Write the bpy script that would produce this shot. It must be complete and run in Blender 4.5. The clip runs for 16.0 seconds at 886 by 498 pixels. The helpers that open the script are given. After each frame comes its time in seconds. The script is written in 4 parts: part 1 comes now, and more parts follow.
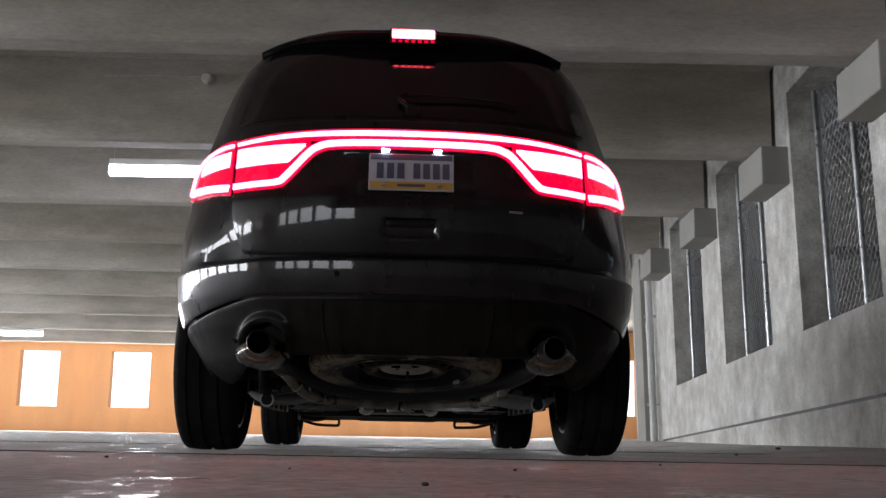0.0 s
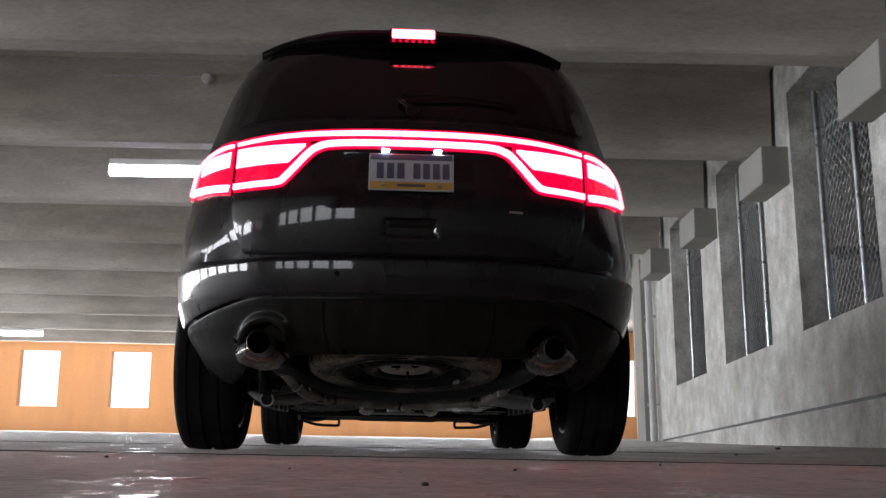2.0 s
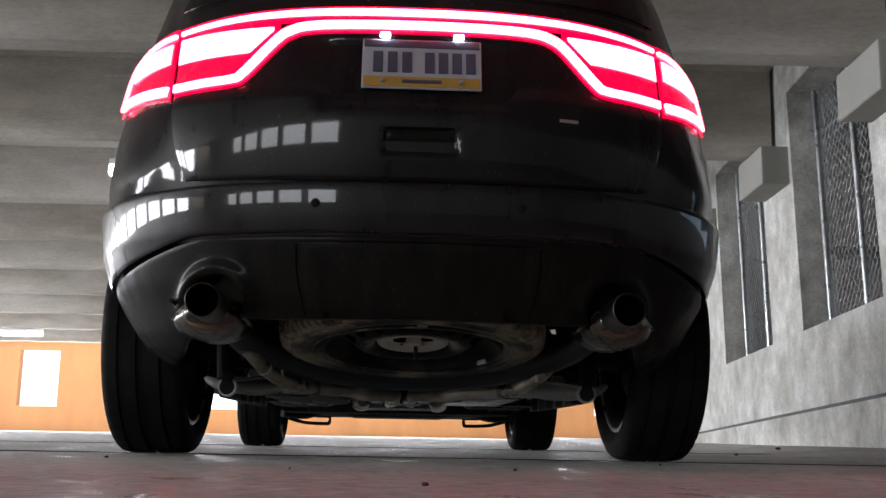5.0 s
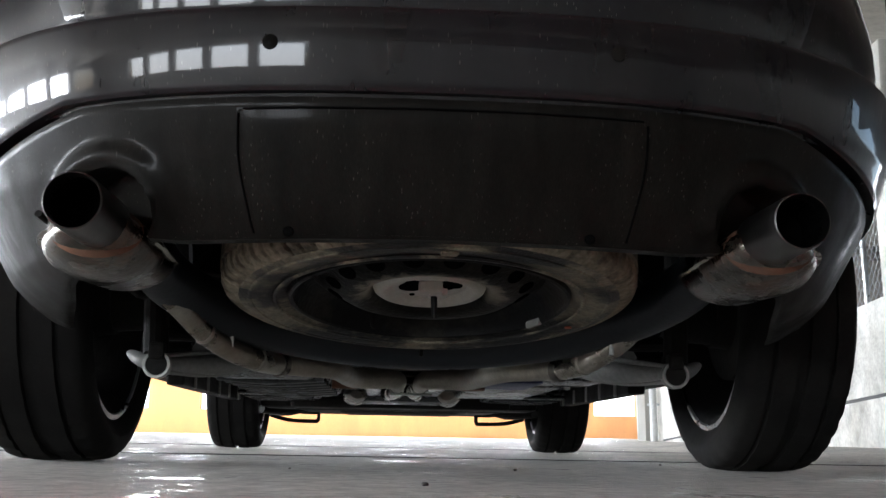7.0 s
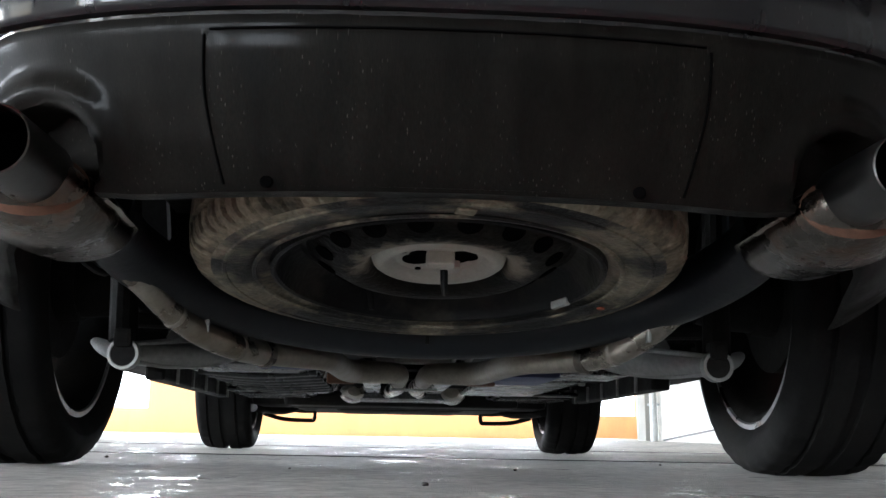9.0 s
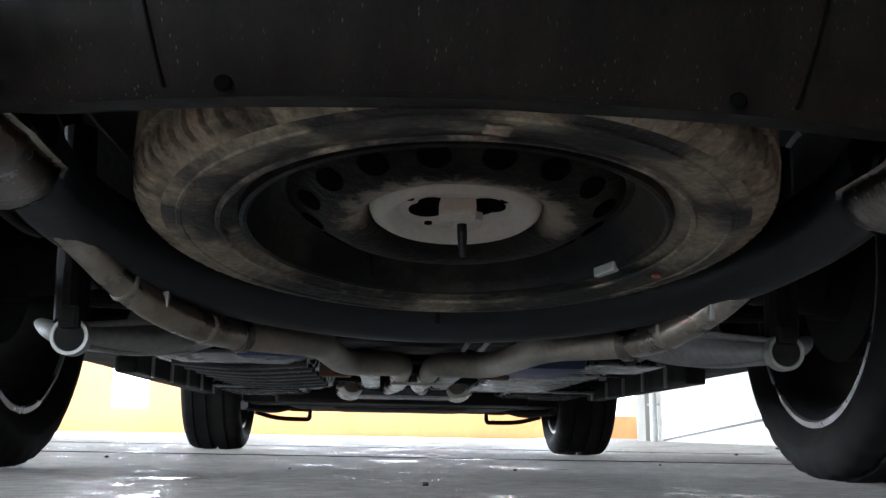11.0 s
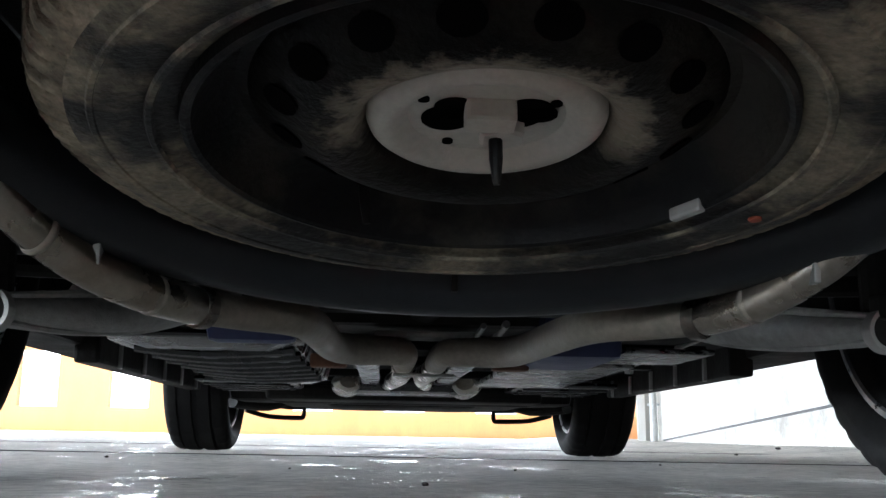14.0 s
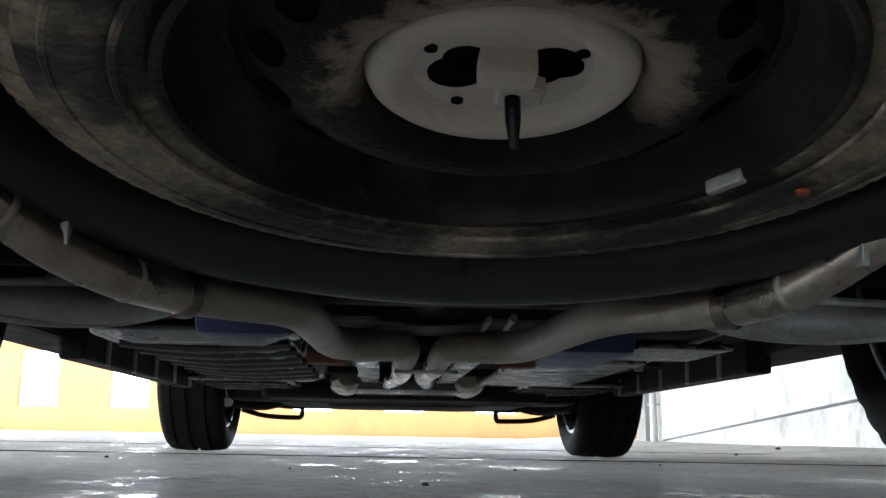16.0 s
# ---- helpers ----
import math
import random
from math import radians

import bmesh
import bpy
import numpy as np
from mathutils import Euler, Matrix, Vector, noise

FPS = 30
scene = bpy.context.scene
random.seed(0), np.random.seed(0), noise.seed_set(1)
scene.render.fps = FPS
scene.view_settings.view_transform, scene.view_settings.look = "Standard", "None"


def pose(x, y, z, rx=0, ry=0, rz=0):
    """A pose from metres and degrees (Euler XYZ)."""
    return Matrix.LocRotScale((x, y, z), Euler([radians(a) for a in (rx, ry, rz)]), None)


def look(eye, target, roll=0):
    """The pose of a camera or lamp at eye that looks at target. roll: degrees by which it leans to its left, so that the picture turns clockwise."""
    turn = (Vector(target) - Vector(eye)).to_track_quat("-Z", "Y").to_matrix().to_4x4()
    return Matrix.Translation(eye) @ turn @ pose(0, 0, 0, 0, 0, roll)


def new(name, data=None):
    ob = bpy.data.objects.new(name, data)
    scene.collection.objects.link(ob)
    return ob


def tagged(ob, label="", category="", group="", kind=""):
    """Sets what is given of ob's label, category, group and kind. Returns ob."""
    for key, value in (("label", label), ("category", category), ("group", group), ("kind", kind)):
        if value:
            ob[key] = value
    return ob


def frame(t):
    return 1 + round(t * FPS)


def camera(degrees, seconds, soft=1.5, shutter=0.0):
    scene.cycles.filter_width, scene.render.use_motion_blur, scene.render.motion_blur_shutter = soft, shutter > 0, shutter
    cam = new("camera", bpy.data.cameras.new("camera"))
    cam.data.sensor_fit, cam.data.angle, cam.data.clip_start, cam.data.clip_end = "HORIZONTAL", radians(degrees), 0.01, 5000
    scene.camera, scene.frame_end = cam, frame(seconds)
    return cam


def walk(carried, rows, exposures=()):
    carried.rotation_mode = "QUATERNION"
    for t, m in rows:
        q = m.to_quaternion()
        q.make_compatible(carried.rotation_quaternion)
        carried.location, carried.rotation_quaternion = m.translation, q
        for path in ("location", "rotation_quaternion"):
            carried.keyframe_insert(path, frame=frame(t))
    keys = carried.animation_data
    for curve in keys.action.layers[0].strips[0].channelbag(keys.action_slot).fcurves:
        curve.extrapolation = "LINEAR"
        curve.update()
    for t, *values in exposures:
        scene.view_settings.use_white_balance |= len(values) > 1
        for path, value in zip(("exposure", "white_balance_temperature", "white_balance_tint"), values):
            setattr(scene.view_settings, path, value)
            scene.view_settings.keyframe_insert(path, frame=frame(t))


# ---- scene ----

# the garage deck is a ramp: DECK carries the ramp's own axes (y along the side wall, z square to the deck) into the world
EYE_H = 0.067


def eye_pose(pitch, roll, yaw):
    return pose(0, 0, EYE_H, 0, 0, yaw) @ pose(0, 0, 0, 90 + pitch) @ pose(0, 0, 0, 0, 0, roll)


EYE = eye_pose(12.47, 0.0, 0.33)
DECK = EYE @ eye_pose(10.067, 1.012, 0.2).inverted()

cam = camera(45.17, 16.0, soft=1.5)
walk(cam, [(0.0, EYE), (16.0, EYE)],
     exposures=[(0.0, 0.33, 6350, 14), (4.2, 0.33, 6350, 14), (5.2, 0.8, 6350, 13.5), (6.3, 1.45, 6250, 12), (7.5, 1.9, 6150, 10),
                (9.0, 2.08, 6000, 9), (12.5, 2.05, 5850, 9), (16.0, 1.86, 5950, 8)])

# ---- light ----
world = bpy.data.worlds.new("sky")
scene.world = world
world.use_nodes = True
wn = world.node_tree
sky = wn.nodes.new("ShaderNodeTexSky")
sky.sky_type = "NISHITA"
sky.sun_disc = False
sky.sun_elevation, sky.sun_rotation = radians(50), radians(250)
sky.air_density, sky.dust_density = 1.0, 3.0
wn.links.new(sky.outputs["Color"], wn.nodes["Background"].inputs["Color"])
wn.nodes["Background"].inputs["Strength"].default_value = 0.15

sun = new("sun", bpy.data.lights.new("sun", "SUN"))
sun.data.energy, sun.data.angle, sun.data.color = 1.2, radians(12), (1.0, 0.96, 0.9)
sun.matrix_basis = look((-20, -8, 25), (0, 0, 0))


def opening_light(name, eye, target, wide, high, power, colour=(0.93, 0.97, 1.0)):
    lamp = new(name, bpy.data.lights.new(name, "AREA"))
    lamp.data.shape, lamp.data.size, lamp.data.size_y = "RECTANGLE", wide, high
    lamp.data.energy, lamp.data.color = power, colour
    lamp.matrix_basis = DECK @ look(eye, target)
    return lamp


# daylight of the open sides of the garage
opening_light("daylight_west", (-17.5, 8.5, 1.6), (0, 8.5, 1.2), 26, 1.6, 2950)
opening_light("daylight_behind", (-8.0, -9.6, 1.75), (-8.0, 0, 1.4), 11, 1.5, 250)
opening_light("daylight_far", (-5.5, 27.3, 1.5), (-5.5, 0, 1.0), 20, 1.4, 850)

# ---- materials ----


def mat(name, base=(0.5, 0.5, 0.5), rough=0.6, metal=0.0, scale=6.0, vary=0.25, fine=60.0, bump=0.15, second=None, patch=2.0,
        amount=0.5, rough_vary=0.12, coat=0.0, coat_rough=0.05, stretch=(1, 1, 1), emit=None, power=0.0, spec=0.5, depth=0.01, specks=0.0, edge=(0.40, 0.68)):
    """A surface with variation at two scales: large patches towards a second colour, fine grain, and relief."""
    m = bpy.data.materials.new(name)
    m.use_nodes = True
    nt = m.node_tree
    bsdf = nt.nodes["Principled BSDF"]
    co = nt.nodes.new("ShaderNodeTexCoord")
    mp = nt.nodes.new("ShaderNodeMapping")
    mp.inputs["Scale"].default_value = stretch
    nt.links.new(co.outputs["Object"], mp.inputs["Vector"])

    def noise_tex(s, detail=6, r=0.6):
        n = nt.nodes.new("ShaderNodeTexNoise")
        n.inputs["Scale"].default_value, n.inputs["Detail"].default_value, n.inputs["Roughness"].default_value = s, detail, r
        nt.links.new(mp.outputs["Vector"], n.inputs["Vector"])
        return n

    def ramp(src, a, b, lo, hi):
        r = nt.nodes.new("ShaderNodeMapRange")
        r.inputs["From Min"].default_value, r.inputs["From Max"].default_value = a, b
        r.inputs["To Min"].default_value, r.inputs["To Max"].default_value = lo, hi
        nt.links.new(src, r.inputs["Value"])
        return r.outputs["Result"]

    big, mid, small = noise_tex(patch), noise_tex(scale), noise_tex(fine, 4)
    mix = nt.nodes.new("ShaderNodeMix")
    mix.data_type = "RGBA"
    mix.inputs["A"].default_value = (*base, 1)
    mix.inputs["B"].default_value = (*(second or [c * 0.6 for c in base]), 1)
    nt.links.new(ramp(big.outputs["Fac"], *edge, 0, amount), mix.inputs["Factor"])
    both = nt.nodes.new("ShaderNodeMath")
    both.operation = "MULTIPLY"
    nt.links.new(ramp(mid.outputs["Fac"], 0.25, 0.75, 1 - vary, 1 + vary), both.inputs[0])
    nt.links.new(ramp(small.outputs["Fac"], 0.25, 0.75, 1 - vary * 0.7, 1 + vary * 0.7), both.inputs[1])
    tint = nt.nodes.new("ShaderNodeVectorMath")
    tint.operation = "SCALE"
    nt.links.new(mix.outputs["Result"], tint.inputs[0])
    nt.links.new(both.outputs[0], tint.inputs["Scale"])
    colour = tint.outputs[0]
    if specks:
        cells = nt.nodes.new("ShaderNodeTexVoronoi")
        cells.inputs["Scale"].default_value = 70.0
        nt.links.new(mp.outputs["Vector"], cells.inputs["Vector"])
        some = nt.nodes.new("ShaderNodeMath")
        some.operation = "MULTIPLY"
        nt.links.new(ramp(cells.outputs["Distance"], 0.10, 0.16, specks, 0), some.inputs[0])
        nt.links.new(ramp(mid.outputs["Fac"], 0.45, 0.62, 0, 1), some.inputs[1])
        dust = nt.nodes.new("ShaderNodeMix")
        dust.data_type = "RGBA"
        nt.links.new(some.outputs[0], dust.inputs["Factor"])
        nt.links.new(colour, dust.inputs["A"])
        dust.inputs["B"].default_value = (0.17, 0.16, 0.145, 1)
        colour = dust.outputs["Result"]
    nt.links.new(colour, bsdf.inputs["Base Color"])
    nt.links.new(ramp(mid.outputs["Fac"], 0.3, 0.7, max(rough - rough_vary, 0.02), min(rough + rough_vary, 1)), bsdf.inputs["Roughness"])
    bsdf.inputs["Metallic"].default_value = metal
    bsdf.inputs["Specular IOR Level"].default_value = spec
    bsdf.inputs["Coat Weight"].default_value, bsdf.inputs["Coat Roughness"].default_value = coat, coat_rough
    if bump:
        b = nt.nodes.new("ShaderNodeBump")
        b.inputs["Strength"].default_value, b.inputs["Distance"].default_value = bump, depth
        nt.links.new(small.outputs["Fac"], b.inputs["Height"])
        nt.links.new(b.outputs["Normal"], bsdf.inputs["Normal"])
    if emit:
        bsdf.inputs["Emission Color"].default_value = (*emit, 1)
        bsdf.inputs["Emission Strength"].default_value = power
    return m


def wet_concrete():
    """Worn grey deck concrete with damp, shiny patches."""
    m = mat("deck_concrete", (0.57, 0.54, 0.50), 0.75, scale=26.0, vary=0.42, fine=240, bump=1.0, second=(0.32, 0.315, 0.30), patch=0.8, amount=0.9, depth=0.008)
    nt = m.node_tree
    bsdf = nt.nodes["Principled BSDF"]
    co = nt.nodes.new("ShaderNodeTexCoord")
    mp = nt.nodes.new("ShaderNodeMapping")
    mp.inputs["Scale"].default_value = (1.0, 0.55, 1)
    n = nt.nodes.new("ShaderNodeTexNoise")
    n.inputs["Scale"].default_value, n.inputs["Detail"].default_value, n.inputs["Roughness"].default_value = 4.0, 10, 0.74
    r = nt.nodes.new("ShaderNodeMapRange")
    for key, v in (("From Min", 0.515), ("From Max", 0.60), ("To Min", 0.80), ("To Max", 0.20)):
        r.inputs[key].default_value = v
    nt.links.new(co.outputs["Object"], mp.inputs["Vector"])
    nt.links.new(mp.outputs["Vector"], n.inputs["Vector"])
    nt.links.new(n.outputs["Fac"], r.inputs["Value"])
    nt.links.new(r.outputs["Result"], bsdf.inputs["Roughness"])
    return m


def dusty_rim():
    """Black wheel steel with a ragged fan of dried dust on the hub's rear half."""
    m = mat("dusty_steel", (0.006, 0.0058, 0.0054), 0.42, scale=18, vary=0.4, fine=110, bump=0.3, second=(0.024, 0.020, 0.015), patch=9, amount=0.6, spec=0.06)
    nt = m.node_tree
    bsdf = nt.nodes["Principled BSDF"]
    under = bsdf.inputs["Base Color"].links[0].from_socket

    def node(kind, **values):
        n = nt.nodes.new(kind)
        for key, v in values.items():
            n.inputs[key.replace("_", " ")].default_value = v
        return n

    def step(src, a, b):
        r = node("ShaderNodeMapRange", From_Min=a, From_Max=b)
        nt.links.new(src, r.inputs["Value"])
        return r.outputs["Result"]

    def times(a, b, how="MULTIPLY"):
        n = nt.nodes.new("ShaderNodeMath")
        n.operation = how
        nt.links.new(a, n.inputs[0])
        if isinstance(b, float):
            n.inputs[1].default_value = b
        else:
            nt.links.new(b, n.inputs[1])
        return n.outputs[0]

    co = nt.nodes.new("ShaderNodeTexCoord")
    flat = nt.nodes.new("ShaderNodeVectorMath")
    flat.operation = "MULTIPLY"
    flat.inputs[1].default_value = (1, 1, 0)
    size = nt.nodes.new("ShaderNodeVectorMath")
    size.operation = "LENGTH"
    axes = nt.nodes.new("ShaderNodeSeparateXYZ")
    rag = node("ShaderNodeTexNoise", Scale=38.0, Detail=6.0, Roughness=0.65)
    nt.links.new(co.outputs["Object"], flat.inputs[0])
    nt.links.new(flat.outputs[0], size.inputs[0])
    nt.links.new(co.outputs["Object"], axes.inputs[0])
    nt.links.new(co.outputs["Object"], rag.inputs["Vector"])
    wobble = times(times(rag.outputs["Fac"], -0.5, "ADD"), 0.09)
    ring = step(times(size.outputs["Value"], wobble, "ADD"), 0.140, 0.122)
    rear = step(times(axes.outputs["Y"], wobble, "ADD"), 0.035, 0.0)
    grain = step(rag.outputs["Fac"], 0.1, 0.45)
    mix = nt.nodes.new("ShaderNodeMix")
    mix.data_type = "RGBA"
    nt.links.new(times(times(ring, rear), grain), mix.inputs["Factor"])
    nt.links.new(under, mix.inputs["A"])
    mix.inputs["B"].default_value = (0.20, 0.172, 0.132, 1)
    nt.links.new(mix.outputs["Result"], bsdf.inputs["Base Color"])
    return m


M = {
    "deck": wet_concrete(),
    "stem": mat("beam_concrete", (0.46, 0.435, 0.39), 0.85, scale=2.4, vary=0.2, fine=30, bump=0.35, second=(0.25, 0.215, 0.17), patch=0.55, amount=0.8, stretch=(0.6, 1, 2.2)),
    "wall": mat("wall_concrete", (0.58, 0.58, 0.55), 0.85, scale=7.0, vary=0.3, fine=45, bump=0.7, second=(0.34, 0.325, 0.29), patch=2.6, amount=1.0, stretch=(1, 1, 0.85)),
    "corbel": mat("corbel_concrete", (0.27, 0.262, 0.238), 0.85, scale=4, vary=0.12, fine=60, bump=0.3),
    "orange": mat("orange_paint", (0.74, 0.37, 0.155), 0.7, scale=1.2, vary=0.08, fine=30, bump=0.1, second=(0.64, 0.29, 0.12), patch=0.5, stretch=(2, 1, 0.4)),
    "white_wall": mat("pale_wall", (0.7, 0.7, 0.68), 0.8, vary=0.08),
    "pipe_paint": mat("grey_pipe_paint", (0.50, 0.51, 0.51), 0.5, scale=14, vary=0.12, bump=0.05, second=(0.36, 0.35, 0.33), patch=3),
    "galv": mat("galvanised_steel", (0.55, 0.57, 0.58), 0.35, metal=0.9, scale=20, vary=0.12, bump=0.05),
    "rim_dark": mat("dark_rim_barrel", (0.012, 0.012, 0.0125), 0.5, metal=0.3, scale=14, vary=0.3, bump=0.1, second=(0.03, 0.026, 0.02), patch=6, spec=0.2),
    "stone": mat("dark_stone", (0.05, 0.04, 0.035), 0.8, scale=90, vary=0.3, fine=300, bump=0.3),
    # dark sealant; also paints the wall groove's shadow and a floor light edge
    "joint": mat("joint_and_shade_dark", (0.03, 0.03, 0.03), 0.7, bump=0.2),
    "plastic_white": mat("white_plastic", (0.72, 0.72, 0.7), 0.4, vary=0.05, bump=0.0),
    "sign_ink": mat("sign_ink", (0.05, 0.05, 0.06), 0.5, vary=0.05, bump=0.0),
    "tube": mat("tube_light", (0.9, 0.9, 0.9), 0.4, vary=0.0, bump=0.0, emit=(0.86, 0.88, 1.0), power=14.0),
    "paint": mat("black_paint", (0.0075, 0.0066, 0.0085), 0.3, spec=0.08, specks=0.35, stretch=(2.4, 2.4, 0.5), scale=5, vary=0.2, fine=6, bump=0.45, second=(0.0125, 0.0115, 0.0105), patch=3, coat=0.62, coat_rough=0.04, rough_vary=0.05, depth=0.0016),
    "trim": mat("dusty_black_trim", (0.0068, 0.0062, 0.0053), 0.5, specks=0.4, spec=0.05, coat=0.09, coat_rough=0.13, stretch=(3.0, 3.0, 0.35), scale=7, vary=0.45, fine=150, bump=0.22, second=(0.0135, 0.012, 0.010), patch=4, rough_vary=0.14, depth=0.002),
    "under": mat("underbody_black", (0.011, 0.0108, 0.0106), 0.6, spec=0.1, scale=8, vary=0.4, fine=60, bump=0.2, second=(0.026, 0.023, 0.019), patch=3),
    "glass": mat("dark_glass", (0.004, 0.004, 0.005), 0.04, vary=0.0, bump=0.0, spec=0.6),
    "rubber": mat("tyre_rubber", (0.0078, 0.0075, 0.0075), 0.78, spec=0.07, scale=10, vary=0.25, fine=120, bump=0.2, second=(0.022, 0.0205, 0.018), patch=4, depth=0.003),
    "old_rubber": mat("muddy_tyre", (0.22, 0.19, 0.14), 0.85, scale=22, vary=0.5, fine=120, bump=0.9, second=(0.020, 0.018, 0.015), edge=(0.50, 0.64), patch=6, amount=1.0, spec=0.15, depth=0.004),
    "steel_black": mat("black_steel_rim", (0.007, 0.007, 0.0073), 0.42, spec=0.10, scale=12, vary=0.3, fine=90, bump=0.2, second=(0.034, 0.030, 0.024), patch=7, amount=0.8, edge=(0.48, 0.60)),
    "alloy": mat("dark_alloy", (0.36, 0.36, 0.37), 0.3, metal=0.9, scale=10, vary=0.2, bump=0.05),
    "side_rubber": mat("scuffed_sidewall", (0.011, 0.010, 0.009), 0.55, scale=24, vary=0.6, fine=130, bump=0.8, second=(0.17, 0.147, 0.105), patch=6, amount=1.0, edge=(0.44, 0.55), spec=0.3, depth=0.003),
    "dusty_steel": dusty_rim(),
    "tank": mat("black_tank", (0.014, 0.014, 0.016), 0.25, scale=9, vary=0.3, fine=60, bump=0.15, spec=0.6, rough_vary=0.1),
    "retainer": mat("grey_retainer", (0.42, 0.40, 0.355), 0.5, scale=16, vary=0.14, fine=120, bump=0.12, second=(0.33, 0.29, 0.23), patch=8, amount=0.7),
    "exhaust": mat("dull_exhaust_steel", (0.33, 0.30, 0.26), 0.27, metal=0.95, scale=10, vary=0.2, fine=90, bump=0.08, second=(0.20, 0.165, 0.125), patch=7, amount=0.8),
    "stained": mat("heat_stained_steel", (0.13, 0.118, 0.105), 0.26, metal=0.95, scale=12, vary=0.3, fine=90, bump=0.15, second=(0.16, 0.075, 0.04), patch=8, amount=0.8, edge=(0.48, 0.62)),
    "tip": mat("tailpipe_steel", (0.10, 0.096, 0.092), 0.34, metal=1.0, scale=14, vary=0.15, bump=0.03, rough_vary=0.08),
    # flat black: sooty tailpipe bores, and painted shade of holes and gaps
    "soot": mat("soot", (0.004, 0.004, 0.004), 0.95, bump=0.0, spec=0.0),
    "cast": mat("cast_aluminium", (0.30, 0.30, 0.29), 0.55, metal=0.2, scale=12, vary=0.25, fine=90, bump=0.25, second=(0.13, 0.118, 0.10), patch=6),
    "matte_pipe": mat("matte_pipe_steel", (0.26, 0.235, 0.198), 0.5, metal=0.45, scale=11, vary=0.22, fine=100, bump=0.15, second=(0.19, 0.165, 0.13), patch=7, amount=0.7),
    "orange_dot": mat("orange_marking_paint", (0.35, 0.07, 0.03), 0.6, vary=0.2, bump=0.1),
    "foil": mat("crumpled_foil", (0.20, 0.20, 0.20), 0.28, metal=1.0, scale=14, vary=0.3, fine=22, bump=0.7, second=(0.07, 0.07, 0.07), patch=9, amount=0.8, depth=0.02),
    "bushing": mat("pale_bushing_ring", (0.34, 0.34, 0.32), 0.45, metal=0.4, vary=0.15),
    "hose": mat("smooth_black_shield", (0.009, 0.011, 0.014), 0.42, spec=0.3, scale=6, vary=0.2, fine=80, bump=0.08, second=(0.013, 0.013, 0.014), patch=4),
    "blue_part": mat("blue_shield", (0.02, 0.03, 0.10), 0.5, vary=0.2),
    "rust": mat("rusty_steel", (0.13, 0.06, 0.035), 0.8, scale=14, vary=0.35, bump=0.3),
    "lens_red": mat("red_lens", (0.25, 0.0, 0.01), 0.25, vary=0.0, bump=0.0, emit=(1.0, 0.0, 0.045), power=0.95),
    "led_red": mat("brake_light", (0.8, 0.05, 0.05), 0.2, vary=0.0, bump=0.0, emit=(1.0, 0.066, 0.105), power=15.0),
    "lens_dim": mat("red_reflector", (0.20, 0.0, 0.01), 0.25, vary=0.1, bump=0.0, emit=(1.0, 0.0, 0.05), power=0.7),
    "led_white": mat("plate_lamp_light", (0.9, 0.9, 0.9), 0.2, vary=0.0, bump=0.0, emit=(0.8, 0.86, 1.0), power=40.0),
    "plate": mat("plate_paint", (0.42, 0.43, 0.48), 0.4, vary=0.05, bump=0.0),
    "plate_yellow": mat("plate_yellow", (0.48, 0.29, 0.06), 0.4, vary=0.05, bump=0.0),
    "plate_ink": mat("plate_ink", (0.07, 0.07, 0.11), 0.4, vary=0.05, bump=0.0),
    "sky_panel": mat("bright_haze", (0.9, 0.92, 0.95), 0.9, vary=0.02, bump=0.0, emit=(0.92, 0.96, 1.0), power=1.6),
}

# ---- mesh helpers ----


def part(name, bm, material, parent=None, label="", smooth=False):
    me = bpy.data.meshes.new(name)
    bmesh.ops.recalc_face_normals(bm, faces=bm.faces)
    bm.to_mesh(me)
    bm.free()
    for mt in (material if isinstance(material, (list, tuple)) else [material]):
        me.materials.append(M[mt])
    if smooth:
        for p in me.polygons:
            p.use_smooth = True
        me.set_sharp_from_angle(angle=radians(38))
    ob = new(name, me)
    if parent is not None:
        ob.parent = parent
    return tagged(ob, label) if label else ob


def thing(name, m, label, category, group="", kind=""):
    ob = new(name)
    ob.empty_display_size = 0.1
    ob.matrix_basis = m
    return tagged(ob, label, category, group, kind)


def add_box(bm, x0, x1, y0, y1, z0, z1, bevel=0.0, m=None):
    made = bmesh.ops.create_cube(bm, size=1.0)["verts"]
    for v in made:
        v.co = Vector(((x0 + x1) / 2 + v.co.x * (x1 - x0), (y0 + y1) / 2 + v.co.y * (y1 - y0), (z0 + z1) / 2 + v.co.z * (z1 - z0)))
    if bevel:
        edges = list({e for v in made for e in v.link_edges})
        out = bmesh.ops.bevel(bm, geom=edges, offset=bevel, segments=2, affect="EDGES", profile=0.6)
        made = list({v for f in out["faces"] for v in f.verts} | {v for v in made if v.is_valid})
    if m is not None:
        for v in made:
            v.co = m @ v.co
    return made


def box(*args, **kw):
    bm = bmesh.new()
    add_box(bm, *args, **kw)
    return bm


def loop_faces(bm, rings, closed=True, caps=False):
    """Skin between rings of vertices."""
    for a, b in zip(rings, rings[1:]):
        n = len(a)
        for i in range(n if closed else n - 1):
            j = (i + 1) % n
            bm.faces.new((a[i], a[j], b[j], b[i]))
    if caps:
        bm.faces.new(rings[0][::-1])
        bm.faces.new(rings[-1])


